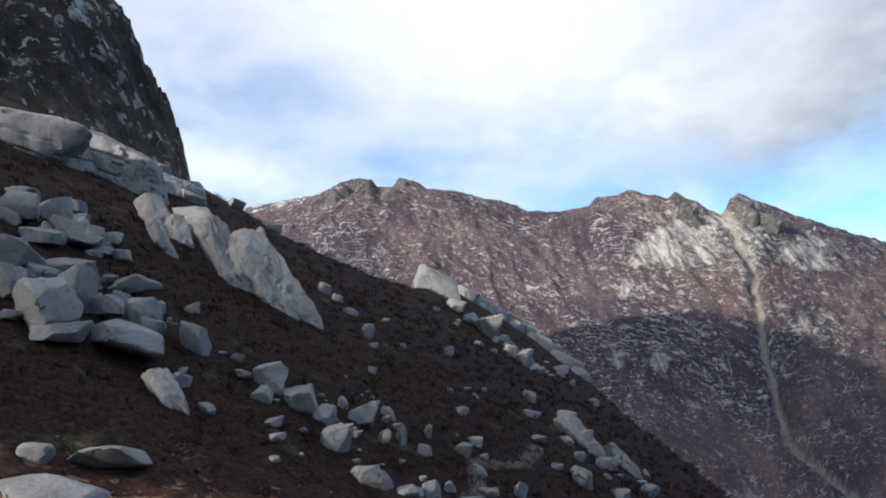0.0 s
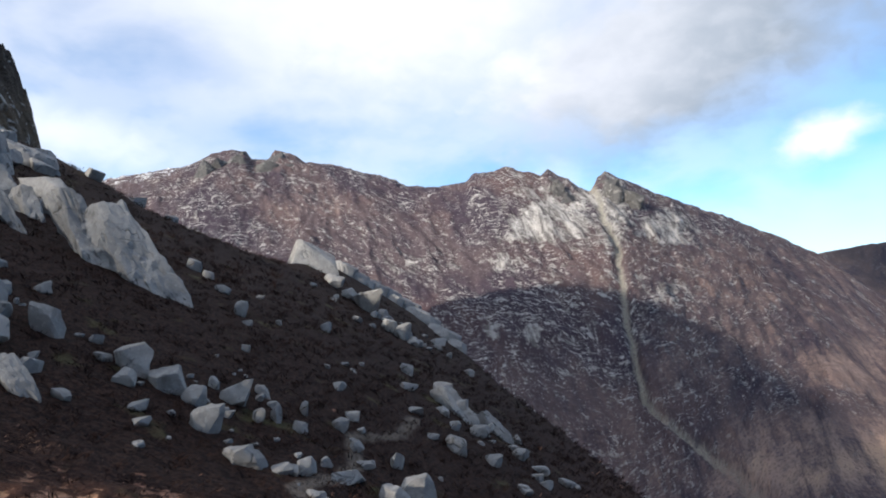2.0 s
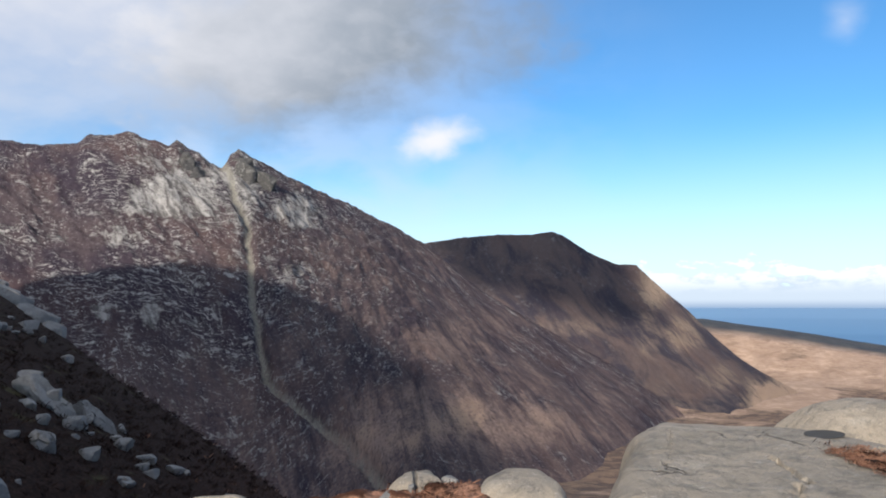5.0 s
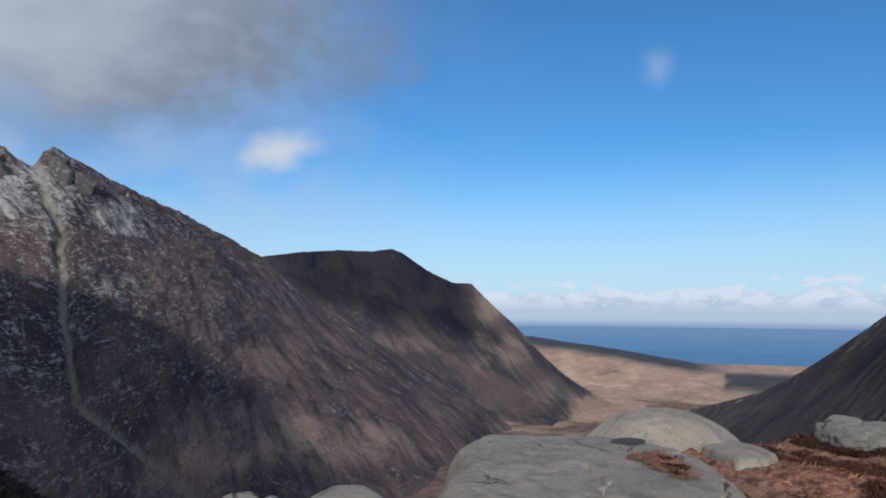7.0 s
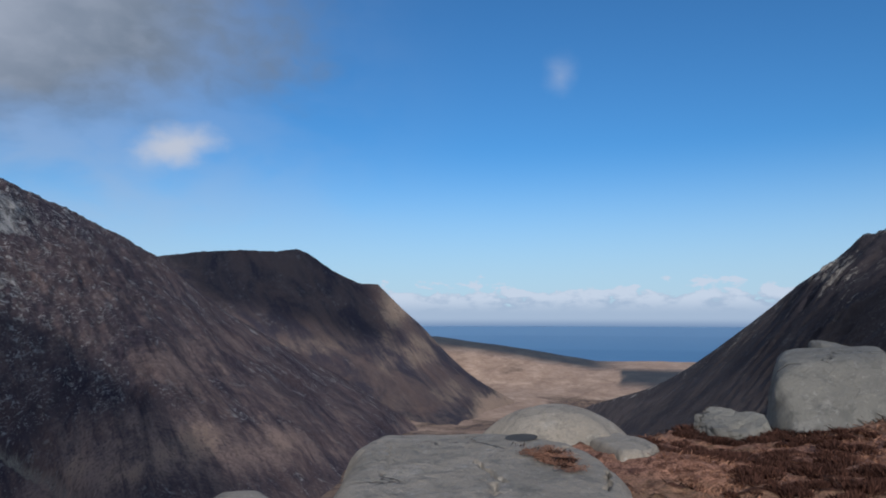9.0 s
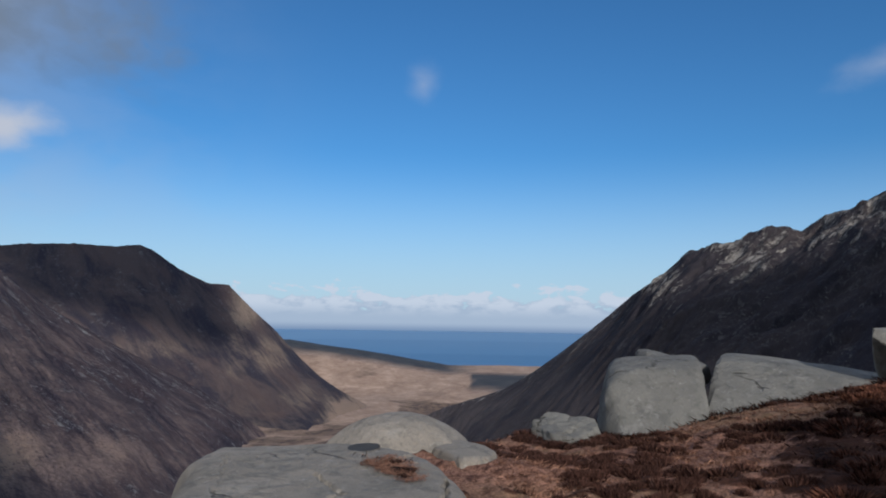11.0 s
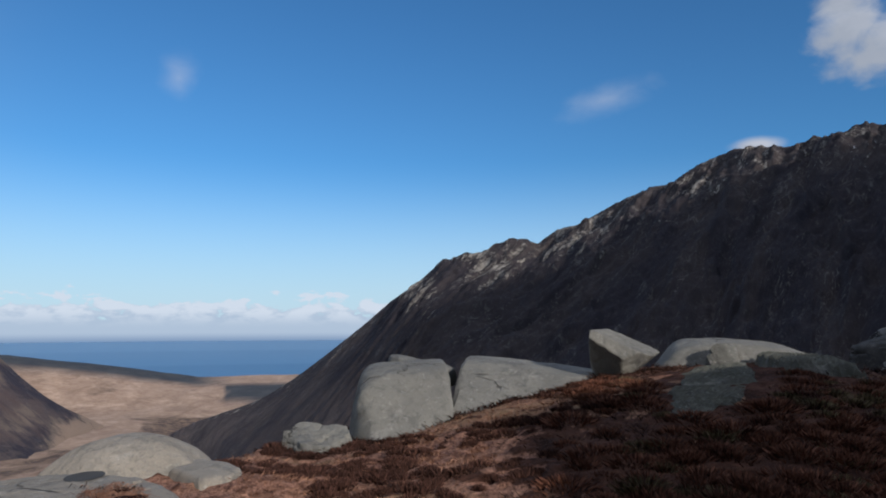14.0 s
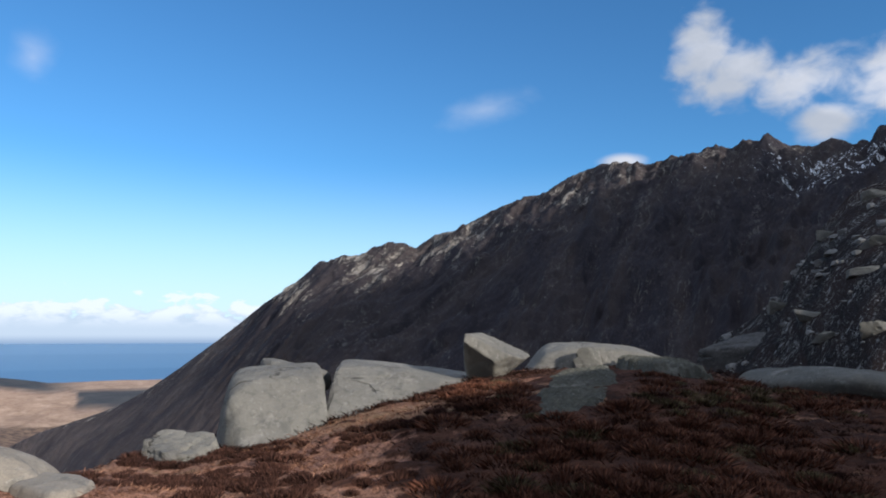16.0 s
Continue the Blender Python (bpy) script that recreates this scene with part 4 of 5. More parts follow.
LEDGE = [(-0.55, -0.75, 0.45, 0.62), (0.1, -0.2, 1, 0.72), (1, -0.2, 0.1, 0.95), (-1, 0.1, 0.15, 0.95), (0, 1, 0.2, 0.9), (0, 0, -1, 1), (0.5, -0.8, 0.4, 0.75), (-0.3, -1, 0.1, 0.8), (-0.6, 0.2, 0.9, 0.95)]
for i, (a, r, w, h) in enumerate(((1.9, 66, 2.6, 1.1), (2.8, 66.5, 3.0, 0.9), (3.7, 67, 2.0, 0.7), (4.6, 68.5, 2.8, 1.0), (5.5, 69, 3.2, 1.2), (6.2, 68, 1.6, 0.9), (7.0, 69, 3.0, 1.1), (7.9, 68, 2.4, 0.9), (8.8, 67, 2.8, 1.1), (9.6, 65, 1.8, 0.9), (10.4, 62.5, 2.6, 1.1), (11.3, 60.5, 1.8, 0.8))):
    boulder(r * math.sin(radians(a)), r * math.cos(radians(a)), w, h, 1450 + i, "pale sunlit granite ledge along the spur crest", deep=1.6, turn=(-12, 4, 9, -5, 14, 0, -9)[i % 7], tilt=24, sink=0.3, sharp=40.0, planes=LEDGE, group="boulders on the crest", rough=0.06)
scatter([(-5.4, 9.5, .6, .32), (-4.8, 10.3, 1.4, .32), (-4.6, 8.4, 1.35, .27)], 1500, "flat pale granite rock in sunlit grass", "rocks round the viewpoint", sharp=10.0)
scatter([(-19.5, 44.7, 3.2, 1.2), (-17.2, 45.8, 2.2, 1.2), (-15.3, 50, 1.6, .9), (-13, 52, 1.5, .8), (-11, 53.5, 1.2, .7), (-15.5, 42, 1.4, .8), (-17, 40, 2.2, .9), (-12, 33, 2.6, 1.5), (-10.4, 30, 1.6, 1.4)], 1600, "weathered granite rock high on the spur", "rocks high on the spur")
boulder(-22.6, 33.4, 8.5, 1.3, 1701, "huge rounded pale granite whaleback on the spur", deep=5.0, turn=2, tilt=12, sink=0.66, level=5, sharp=10.0, name="great_boulder", cracks=0.14, rough=0.04, beds=0.16)
boulder(-18.5, 36.6, 8.0, 2.1, 1702, "huge split pale granite whaleback on the spur", deep=3.6, turn=-6, tilt=21, sink=0.52, level=5, sharp=14.0, name="great_boulder", cracks=0.16, rough=0.045, beds=0.16)
boulder(-17.4, 43.0, 5.2, 1.0, 1705, "low pale granite whaleback trailing down the spur", deep=3.0, turn=-4, tilt=25, sink=0.4, level=5, sharp=10.0, name="great_boulder", cracks=0.08, rough=0.045, beds=0.1)
boulder(-20.4, 34.3, 5.5, 1.4, 1704, "broad pale granite ledge between two huge boulders", deep=3.4, turn=-4, tilt=15, sink=0.54, level=5, sharp=12.0, name="great_boulder", cracks=0.14, rough=0.04, beds=0.14)
boulder(-0.9, 57.0, 4.1, 2.4, 1703, "pale peaked granite boulder on the spur crest", deep=3.5, turn=5, level=5, sharp=90.0, name="great_boulder",
        planes=[(-1, -0.1, 0.3, 0.62), (0.55, -0.05, 1, 0.5), (0.1, -1, 0.45, 0.72), (1, 0, 0.1, 1.0), (0, 1, 0.3, 0.9), (0, 0, -1, 1), (-0.5, -0.8, 0.7, 0.8), (0.6, -0.7, 0.9, 0.6)], rough=0.035, cracks=0.06)


def strewn(spots, seed, label, material):
    """Many small broken stones, joined: x, y, z, width and height of each."""
    rng = random.Random(seed)
    points, faces, count = [], [], 0
    for i, (x, y, z, w, h) in enumerate(spots):
        p, f = split_rock((w, w * rng.uniform(0.7, 1.0), h * 1.5), seed + i, 3, 110.0, rough=0.034)
        m = np.array(pose(x, y, z + 0.25 * h, rng.uniform(-12, 12), rng.uniform(-12, 12), rng.uniform(0, 360)))
        points.append(p @ m[:3, :3].T + m[:3, 3])
        faces.extend([[q + count for q in row] for row in f])
        count += len(p)
    ob = put_mesh("stones", np.concatenate(points), faces, material)
    tagged(ob, label, "stones", kind="stuff")


def loose_stones(cx, cy, spread, count, seed, label, low=0.15, high=0.5, group=""):
    """Small broken stones round a place."""
    rng = random.Random(seed)
    spots = []
    for i in range(count):
        x, y = cx + rng.gauss(0, spread), cy + rng.gauss(0, spread)
        w = low + (high - low) * rng.random() ** 1.6
        spots.append((x, y, float(ground_z(x, y)), w, w * rng.uniform(0.3, 0.65)))
    if not group:
        strewn(spots, seed, label, GRANITE)
        return
    for i, (x, y, z, w, h) in enumerate(spots):
        boulder(x, y, w, h, seed + i, label, turn=rng.uniform(0, 360), level=3, group=group, rough=0.034)


loose_stones(-8.2, 15.6, 1.7, 40, 4000, "broken granite stone among the shaded boulder pile", group="boulder pile on the spur")
loose_stones(-11.6, 20.6, 1.7, 26, 4100, "broken granite stones among a shaded boulder pile", 0.3, 0.8)
loose_stones(-2.5, 16.0, 1.5, 28, 4200, "small grey granite stone in dark heather", 0.12, 0.36, "boulders on the spur")
loose_stones(0.8, 15.8, 1.8, 16, 4300, "small grey granite stone beside the worn path", 0.12, 0.34, "boulders on the spur")
loose_stones(5.0, 46.0, 2.8, 24, 4400, "pale granite stones near the spur crest", 0.4, 1.1)
loose_stones(6.0, 26.0, 2.4, 26, 4500, "grey granite stones on the steep heather slope", 0.25, 0.7)


def leaning_slab(x, y, lift, long, wide, thick, seed, along, facing, label):
    """A slab whose long side points along one way and whose face looks another."""
    rng = random.Random(seed)
    planes = [(-1, 0.15, 0, 0.97), (1, -0.2, 0.1, 0.93), (0, -1, 0.1, 0.9), (0.06, 1, 0, 0.9), (0.04, 0, 1, 0.8), (0, 0, -1, 0.8), (0.7, 0.7, 0.2, 1.0), (0.7, -0.7, 0.2, 1.05), (-0.6, -0.6, 0.4, 1.05)]
    planes = [(*(q + rng.uniform(-0.08, 0.08) for q in row[:3]), row[3]) for row in planes]
    p, f = split_rock((long, wide, thick), seed, 5 if long > 4 else 4, 22.0, planes, rough=0.075, cracks=0.11)
    ob = put_mesh("granite_slab", p, f, GRANITE)
    a = Vector(along).normalized()
    n = Vector(facing)
    n = (n - a * n.dot(a)).normalized()
    b = n.cross(a)
    m = Matrix((a, b, n)).transposed().to_4x4()
    ob.matrix_world = Matrix.Translation((x, y, float(ground_z(x, y)) + lift)) @ m
    tagged(ob, label, "slab", group="leaning slabs on the spur")


leaning_slab(-5.85, 24.8, 0.25, 6.2, 1.7, 1.3, 1801, (0.60, -0.25, -0.76), (0.25, -0.75, 0.6), "long leaning granite slab split off the hillside")
leaning_slab(-7.6, 25.0, 0.25, 5.2, 1.05, 1.1, 1802, (0.50, -0.25, -0.84), (0.25, -0.8, 0.55), "narrow leaning granite slab on dark heather")
leaning_slab(-10.0, 24.6, 0.15, 2.6, 0.5, 0.6, 1803, (0.55, -0.25, -0.78), (0.2, -0.8, 0.55), "thin leaning granite slab on dark heather")
leaning_slab(-11.8, 28.4, 0.2, 3.0, 1.1, 1.0, 1804, (0.5, -0.2, -0.8), (0.2, -0.75, 0.6), "weathered granite slab on dark heather")
leaning_slab(-10.7, 28.0, 0.15, 2.2, 0.7, 0.7, 1808, (0.45, -0.2, -0.85), (0.2, -0.75, 0.6), "weathered granite slab on dark heather")
leaning_slab(-5.1, 13.2, 0.12, 1.3, 0.45, 0.4, 1805, (0.62, -0.2, -0.74), (0.2, -0.7, 0.7), "thin tilted granite slab in dark heather")
leaning_slab(5.6, 27.4, 0.12, 2.6, 0.8, 0.7, 1806, (0.55, -0.3, -0.78), (0.2, -0.8, 0.6), "broken granite ledge below the path")
leaning_slab(7.3, 28.2, 0.12, 2.0, 0.6, 0.6, 1807, (0.6, -0.3, -0.74), (0.2, -0.8, 0.6), "broken granite ledge below the path")


def tor(parent, blocks, seed, label):
    """A craggy stack on a ridge: bearing, height angle, distance, width and height of its blocks; a part of its mountain."""
    rng = random.Random(seed)
    points, faces, count = [], [], 0
    for i, (az, el, r, w, h) in enumerate(blocks):
        p, f = split_rock((w, w * 0.8, h * 1.5), seed + i, 4, 60.0, rough=0.06)
        at = place(np.array([az]), np.array([el]), np.array([float(r)]))[0]
        m = np.array(pose(*at, rng.uniform(-12, 12), rng.uniform(-14, 14), rng.uniform(0, 360)))
        points.append(p @ m[:3, :3].T + m[:3, 3])
        faces.extend([[q + count for q in row] for row in f])
        count += len(p)
    ob = put_mesh("tor", np.concatenate(points), faces, TOR_ROCK)
    ob.parent = parent
    ob["label"] = label


tor(ridge, [(-6.3, 13.0, 1738, 24, 24), (-6.8, 12.0, 1690, 70, 50), (-7.8, 11.6, 1680, 80, 54), (-8.8, 11.2, 1665, 80, 44), (-7.2, 10.6, 1630, 90, 56)], 5100, "dark grey granite tor")
tor(ridge, [(-3.6, 13.0, 1733, 24, 24), (-3.6, 12.1, 1690, 52, 44), (-2.9, 11.7, 1672, 70, 52), (-4.4, 11.2, 1650, 76, 54), (-5.2, 10.4, 1612, 76, 52)], 5200, "dark grey granite tor")
tor(ridge, [(19.2, 10.5, 1408, 40, 36), (19.9, 9.5, 1362, 56, 52), (20.8, 8.6, 1325, 56, 52)], 5400, "granite buttress beside the notch")
tor(ridge, [(24.1, 10.1, 1378, 40, 36), (24.4, 9.1, 1332, 54, 52), (25.4, 9.0, 1340, 56, 40)], 5500, "granite buttress beside the notch")


# slabs and blocks on the knoll
def flat_slab(z, corners, seed, label, dome=0.12, edge=9.0, cracks=(), thick=0.5, round_off=24.0):
    """A broad slab bared by the weather: straight sides between corners, gently domed top, rounded rim, open cracks."""
    cols, rows = (280, 120) if cracks else (130, 50)
    c = np.array(corners, float)
    mid = c.mean(0)
    c = c - mid
    phi = np.linspace(0, 2 * np.pi, cols, endpoint=False)
    out = np.stack([np.cos(phi), np.sin(phi)], -1)
    side = np.roll(c, -1, 0) - c
    n = np.stack([side[:, 1], -side[:, 0]], -1) / np.linalg.norm(side, axis=1)[:, None]
    d = (n * c).sum(1)
    n, d = n * np.sign(d)[:, None], np.abs(d)
    reach = ((np.maximum(out @ n.T, 0) / d[None]) ** round_off).sum(1) ** (-1 / round_off)
    reach = reach * (1 + 0.10 * fbm(2.2 * np.cos(phi) + seed, 2.2 * np.sin(phi), seed, 5))
    rho = np.linspace(0, 1, rows)[:, None] ** 0.7
    px, py = rho * (reach * np.cos(phi))[None], rho * (reach * np.sin(phi))[None]
    pz = -dome * rho ** 2 - thick * rho ** edge + 0.07 * fbm(px * 1.0 + seed, py * 1.0, seed + 1, 4) + 0.014 * fbm(px * 9, py * 9, seed + 2, 3)
    for ax, ay, bx, by, half, depth in cracks:
        ax, ay, bx, by = ax - mid[0], ay - mid[1], bx - mid[0], by - mid[1]
        dx, dy = bx - ax, by - ay
        t = np.clip(((px - ax) * dx + (py - ay) * dy) / (dx * dx + dy * dy), 0, 1)
        wob = 0.16 * fbm(t * 5 + seed, t * 0 + ax, seed + 3, 4)
        nx, ny = -dy / math.hypot(dx, dy), dx / math.hypot(dx, dy)
        gap = np.hypot(px - ax - dx * t - nx * wob, py - ay - dy * t - ny * wob)
        pz = pz - depth * step(half, half * 0.3, gap) * (0.4 + 0.6 * value_noise(t * 6, t * 0, seed + 4))
    co = np.stack([px, py, pz], -1).reshape(-1, 3)
    ob = sheet("granite_slab", co, cols, rows, GRANITE_SLAB, wrap=True, turned=True)
    ob.matrix_world = pose(mid[0], mid[1], z)
    tagged(ob, label, "slab", group="slabs on the knoll")
    return ob


GRANITE_SLAB = granite_material("bare_granite", (0.345, 0.300, 0.243), (0.255, 0.224, 0.182), 0.45)
broad_slab = flat_slab(0.175, [(7.45, 4.62), (8.0, 3.8), (8.25, 3.25), (8.2, 2.5), (8.0, 2.0), (7.45, 1.58), (6.6, 1.0), (5.2, 0.6), (3.9, 1.6), (3.9, 2.85), (5.35, 3.68), (6.3, 4.22)], 61,
          "broad flat grey granite slab with cracks and a rain pool", dome=0.03, edge=16.0, round_off=60.0, thick=1.1,
          cracks=[(6.75, 3.8, 5.65, 3.12, 0.016, 0.02), (6.3, 2.58, 5.8, 2.1, 0.022, 0.10), (5.8, 2.1, 5.25, 1.92, 0.028, 0.16), (6.6, 1.4, 5.9, 1.2, 0.025, 0.12), (7.5, 1.95, 7.1, 2.15, 0.03, 0.12)])
flat_slab(0.33, [(8.5, 3.85), (9.8, 3.6), (10.1, 2.8), (9.5, 1.7), (8.5, 1.65), (7.9, 2.9)], 62, "low domed granite slab at the edge of the drop", dome=0.14, edge=3.2, round_off=20.0, thick=0.5)
flat_slab(0.105, [(8.5, 2.2), (9.15, 2.05), (8.85, 1.55), (8.45, 1.3), (8.05, 1.3), (7.75, 1.6)], 63, "small flat granite slab beside grass", dome=0.03, edge=20.0, round_off=60.0)
flat_slab(0.10, [(4.25, 4.2), (4.7, 4.3), (5.0, 3.95), (4.75, 3.4), (4.4, 3.1), (4.0, 3.3), (3.95, 3.9)], 64, "rounded granite slab at the brink of the slope", dome=0.07, edge=8.0, thick=0.7)
flat_slab(0.10, [(3.5, 4.45), (3.95, 4.75), (4.3, 4.62), (4.15, 4.25), (3.6, 4.2)], 65, "pale granite rib showing through grass", dome=0.05, edge=7.0)
flat_slab(0.05, [(2.05, 5.45), (2.9, 5.0), (2.85, 4.75), (2.1, 5.2)], 66, "pale granite rib showing through grass", dome=0.06, edge=4.0)
flat_slab(0.03, [(2.95, 4.55), (3.3, 4.45), (3.3, 4.2), (2.95, 4.3)], 67, "low granite rib sunk in brown grass", dome=0.06, edge=4.0)
GRANITE_WARM = granite_material("block_granite", (0.215, 0.203, 0.172), (0.155, 0.148, 0.130), 0.45)
scatter([(2.48, 5.2, .2, .08), (1.22, 5.45, .13, .06), (4.2, 4.35, .2, .09), (3.45, 4.2, .22, .08), (1.8, 5.45, .2, .07), (2.75, 4.85, .12, .06), (3.75, 4.3, .12, .07)], 1900, "small pale stone on sunlit brown grass", "stones on the knoll", level=3, sharp=14.0)
boulder(13.2, -0.39, 1.78, 1.24, 2001, "massive rounded granite block split by a deep crack", deep=2.7, turn=-90, sink=0.25, level=5, sharp=19.0, z=-0.36, material=GRANITE_WARM, name="granite_block",
        planes=[(-1, -0.05, 0.14, 0.95), (1, 0.02, 0.0, 0.98), (0.05, -1, 0.95, 0.74), (0, 1, 0.1, 1.0), (-0.08, -0.18, 1, 0.90), (-0.8, -0.25, 0.9, 1.04), (0, 0, -1, 1), (-0.7, -0.7, 0.3, 1.06)], rough=0.022)
boulder(13.70, -3.2, 3.45, 1.02, 2002, "massive sloping granite block split by a deep crack", deep=2.9, turn=-97, sink=0.25, level=5, sharp=22.0, z=-0.08, material=GRANITE_WARM, name="granite_block",
        planes=[(-1, 0.05, 0.0, 0.985), (1, 0.0, 0.5, 1.0), (0, -1, 1.1, 0.70), (0, 1, 0.1, 1.0), (0.10, -0.12, 1, 0.90), (0.36, -0.15, 1, 0.72), (0.7, -0.2, 1, 0.82), (0, 0, -1, 1), (0.75, -0.7, 0.9, 0.78)], rough=0.016, cracks=0.015)
boulder(14.6, -0.80, 1.7, 0.28, 2003, "low granite hump behind the split block", deep=1.4, sink=0.6, sharp=7.0, z=0.72, material=GRANITE_WARM, name="granite_block")
boulder(11.5, 0.86, 1.10, 0.33, 2004, "low cracked granite block ringed by heather", deep=1.1, turn=-85, sink=0.35, level=5, sharp=70.0, z=-0.34, material=GRANITE_WARM, name="granite_block", cracks=0.05, rough=0.06, beds=0.04)
boulder(13.2, -4.44, 1.18, 0.97, 2005, "pointed granite boulder perched on sunlit grass", deep=1.1, turn=-108, sink=0.04, level=5, sharp=34.0, z=0.64, material=GRANITE_WARM, name="perched_boulder",
        planes=[(-1, 0.0, 0.05, 0.96), (0.46, -0.22, 0.86, 0.45), (0.69, -0.1, -0.73, 0.76), (0, 0, -1, 1.0), (-0.3, 0.1, 1, 1.06), (-0.95, -0.1, -0.31, 0.97), (-0.52, -0.72, -0.46, 0.60), (0.5, -0.70, -0.50, 0.66), (0.12, -0.9, 0.42, 0.62), (0, 1, 0.1, 0.9)], rough=0.016)
boulder(14.1, -7.1, 3.0, 0.72, 2006, "long rounded granite boulder behind the grass", deep=1.8, turn=-116, sink=0.3, level=5, sharp=12.0, z=0.65, material=GRANITE_WARM, name="granite_block",
        planes=[(-1, -0.1, 0.3, 0.95), (1, 0.0, 0.8, 0.9), (0, -1, 0.4, 0.9), (0, 1, 0.1, 1.0), (0.12, -0.05, 1, 0.9), (0.35, -0.1, 1, 0.9), (-0.5, -0.2, 1, 1.0), (0, 0, -1, 1)], rough=0.02)
# darker granite copy: shade put into the colour, lichen as on the rest
GRANITE_SHADE = granite_material("shaded_granite", (0.160, 0.153, 0.130), (0.100, 0.096, 0.082), 0.6)
boulder(13.35, -6.5, 0.55, 0.42, 2007, "small granite block with a shaded side", deep=0.6, turn=-120, sink=0.15, sharp=50.0, material=GRANITE_SHADE, name="granite_block")


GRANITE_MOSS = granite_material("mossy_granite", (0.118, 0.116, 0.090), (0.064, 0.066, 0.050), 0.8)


def bedrock(corners, seed, lift, label, along, beds=0.05):
    """Bare rock coming through the turf: an uneven sheet that follows the ground inside an outline, broken into thin beds, its rim going under."""
    q = np.array(corners, float)
    gap = 0.045
    xs, ys = np.arange(q[:, 0].min() - 0.3, q[:, 0].max() + 0.3, gap), np.arange(q[:, 1].min() - 0.3, q[:, 1].max() + 0.3, gap)
    x, y = np.meshgrid(xs, ys)
    inside, rim = np.zeros(x.shape, bool), np.full(x.shape, 9.0)
    for (ax, ay), (bx, by) in zip(q, np.roll(q, -1, 0)):
        inside ^= ((ay > y) != (by > y)) & (x < (bx - ax) * (y - ay) / (by - ay + 1e-9) + ax)
        t = np.clip(((x - ax) * (bx - ax) + (y - ay) * (by - ay)) / ((bx - ax) ** 2 + (by - ay) ** 2), 0, 1)
        rim = np.minimum(rim, np.hypot(x - ax - (bx - ax) * t, y - ay - (by - ay) * t))
    depth = np.where(inside, rim, -rim) + 0.55 * fbm(x * 1.6, y * 1.6, seed, 5, 0.6)
    run = (x * math.cos(radians(along)) + y * math.sin(radians(along))) / 0.16 + 1.4 * fbm(x * 1.3, y * 1.3, seed + 1, 4)
    tread = np.floor(run) + step(0.7, 1.0, run - np.floor(run))
    shelf = beds * (tread - run + 0.5) + 0.03 * fbm(x * 6, y * 6, seed + 2, 4) + 0.06 * fbm(x * 1.5, y * 1.5, seed + 3, 3)
    z = ground_z(x, y) + (lift + 0.22) * step(-0.03, 0.12, depth) - 0.22 + shelf * step(0, 0.2, depth)
    rows, cols = x.shape
    n = np.arange(rows * cols).reshape(rows, cols)
    keep = (depth[:-1, :-1] > -0.16) | (depth[1:, 1:] > -0.16)
    faces = np.stack([n[:-1, :-1], n[:-1, 1:], n[1:, 1:], n[1:, :-1]], -1)[keep]
    used, back = np.unique(faces, return_inverse=True)
    co = np.stack([x, y, z], -1).reshape(-1, 3)[used]
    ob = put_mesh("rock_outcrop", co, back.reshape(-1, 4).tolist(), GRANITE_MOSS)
    tagged(ob, label, "rock", group="bare rock on the heather bank")


bedrock([(12.9, -5.55), (11.2, -4.6), (8.9, -3.6), (8.7, -4.0), (9.3, -4.7), (10.2, -5.5), (11.2, -6.1), (12.5, -6.5)], 81, 0.06, "sloping bedded granite slab coming through shaded heather", -25, 0.09)
bedrock([(12.2, -6.55), (13.1, -7.1), (12.6, -7.9), (11.2, -7.5), (10.3, -7.2), (10.5, -6.45), (11.4, -6.4)], 82, 0.20, "broken granite ledge on top of the heather bank", -32, 0.11)
boulder(9.43, -6.59, 0.14, 0.08, 2014, "small pale stone among heather", sharp=20.0, name="stone", category="stone")
boulder(10.3, -9.6, 4.4, 0.55, 2010, "long low granite boulder in shaded heather", deep=2.0, turn=-132, sink=0.45, level=5, sharp=7.0, material=GRANITE_SHADE, name="granite_block", rough=0.02, lie=True)
# unseen rock, shaped so that its shadow crosses the heather bank
boulder(1.82, -13.96, 19.0, 4.85, 2011, "high unseen granite outcrop, added behind the viewpoint for its shadow", deep=4.4, turn=-60, sink=0.15, level=5, sharp=16.0, material=GRANITE_WARM, name="outcrop", rough=0.03,
        planes=[(-1, 0.1, 0.25, 0.95), (1, -0.1, 0.3, 0.95), (0, -1, 0.2, 0.95), (0.1, 1, 0.15, 0.95), (0.04, 0.05, 1, 0.95), (0, 0, -1, 1)])


def hillside_rocks():
    """Pale blocks lying over the near hillside to the south-east."""
    rng = random.Random(77)
    face = hillside.data.vertices
    spots = []
    while len(spots) < 170:
        v = face[rng.randrange(320 * 20, len(face))].co
        az = math.degrees(math.atan2(v.x, v.y))
        if 124 < az < 142 and math.hypot(v.x, v.y) < 190:
            spots.append(v.copy())
    rows = []
    for v in spots:
        w = (0.0035 + 0.013 * rng.random() ** 2.5) * math.hypot(v.x, v.y)
        rows.append((v.x, v.y, v.z, w, w * rng.uniform(0.25, 0.5)))
    strewn(rows, 3000, "pale granite rocks strewn over the shaded hillside", GRANITE_GREY)


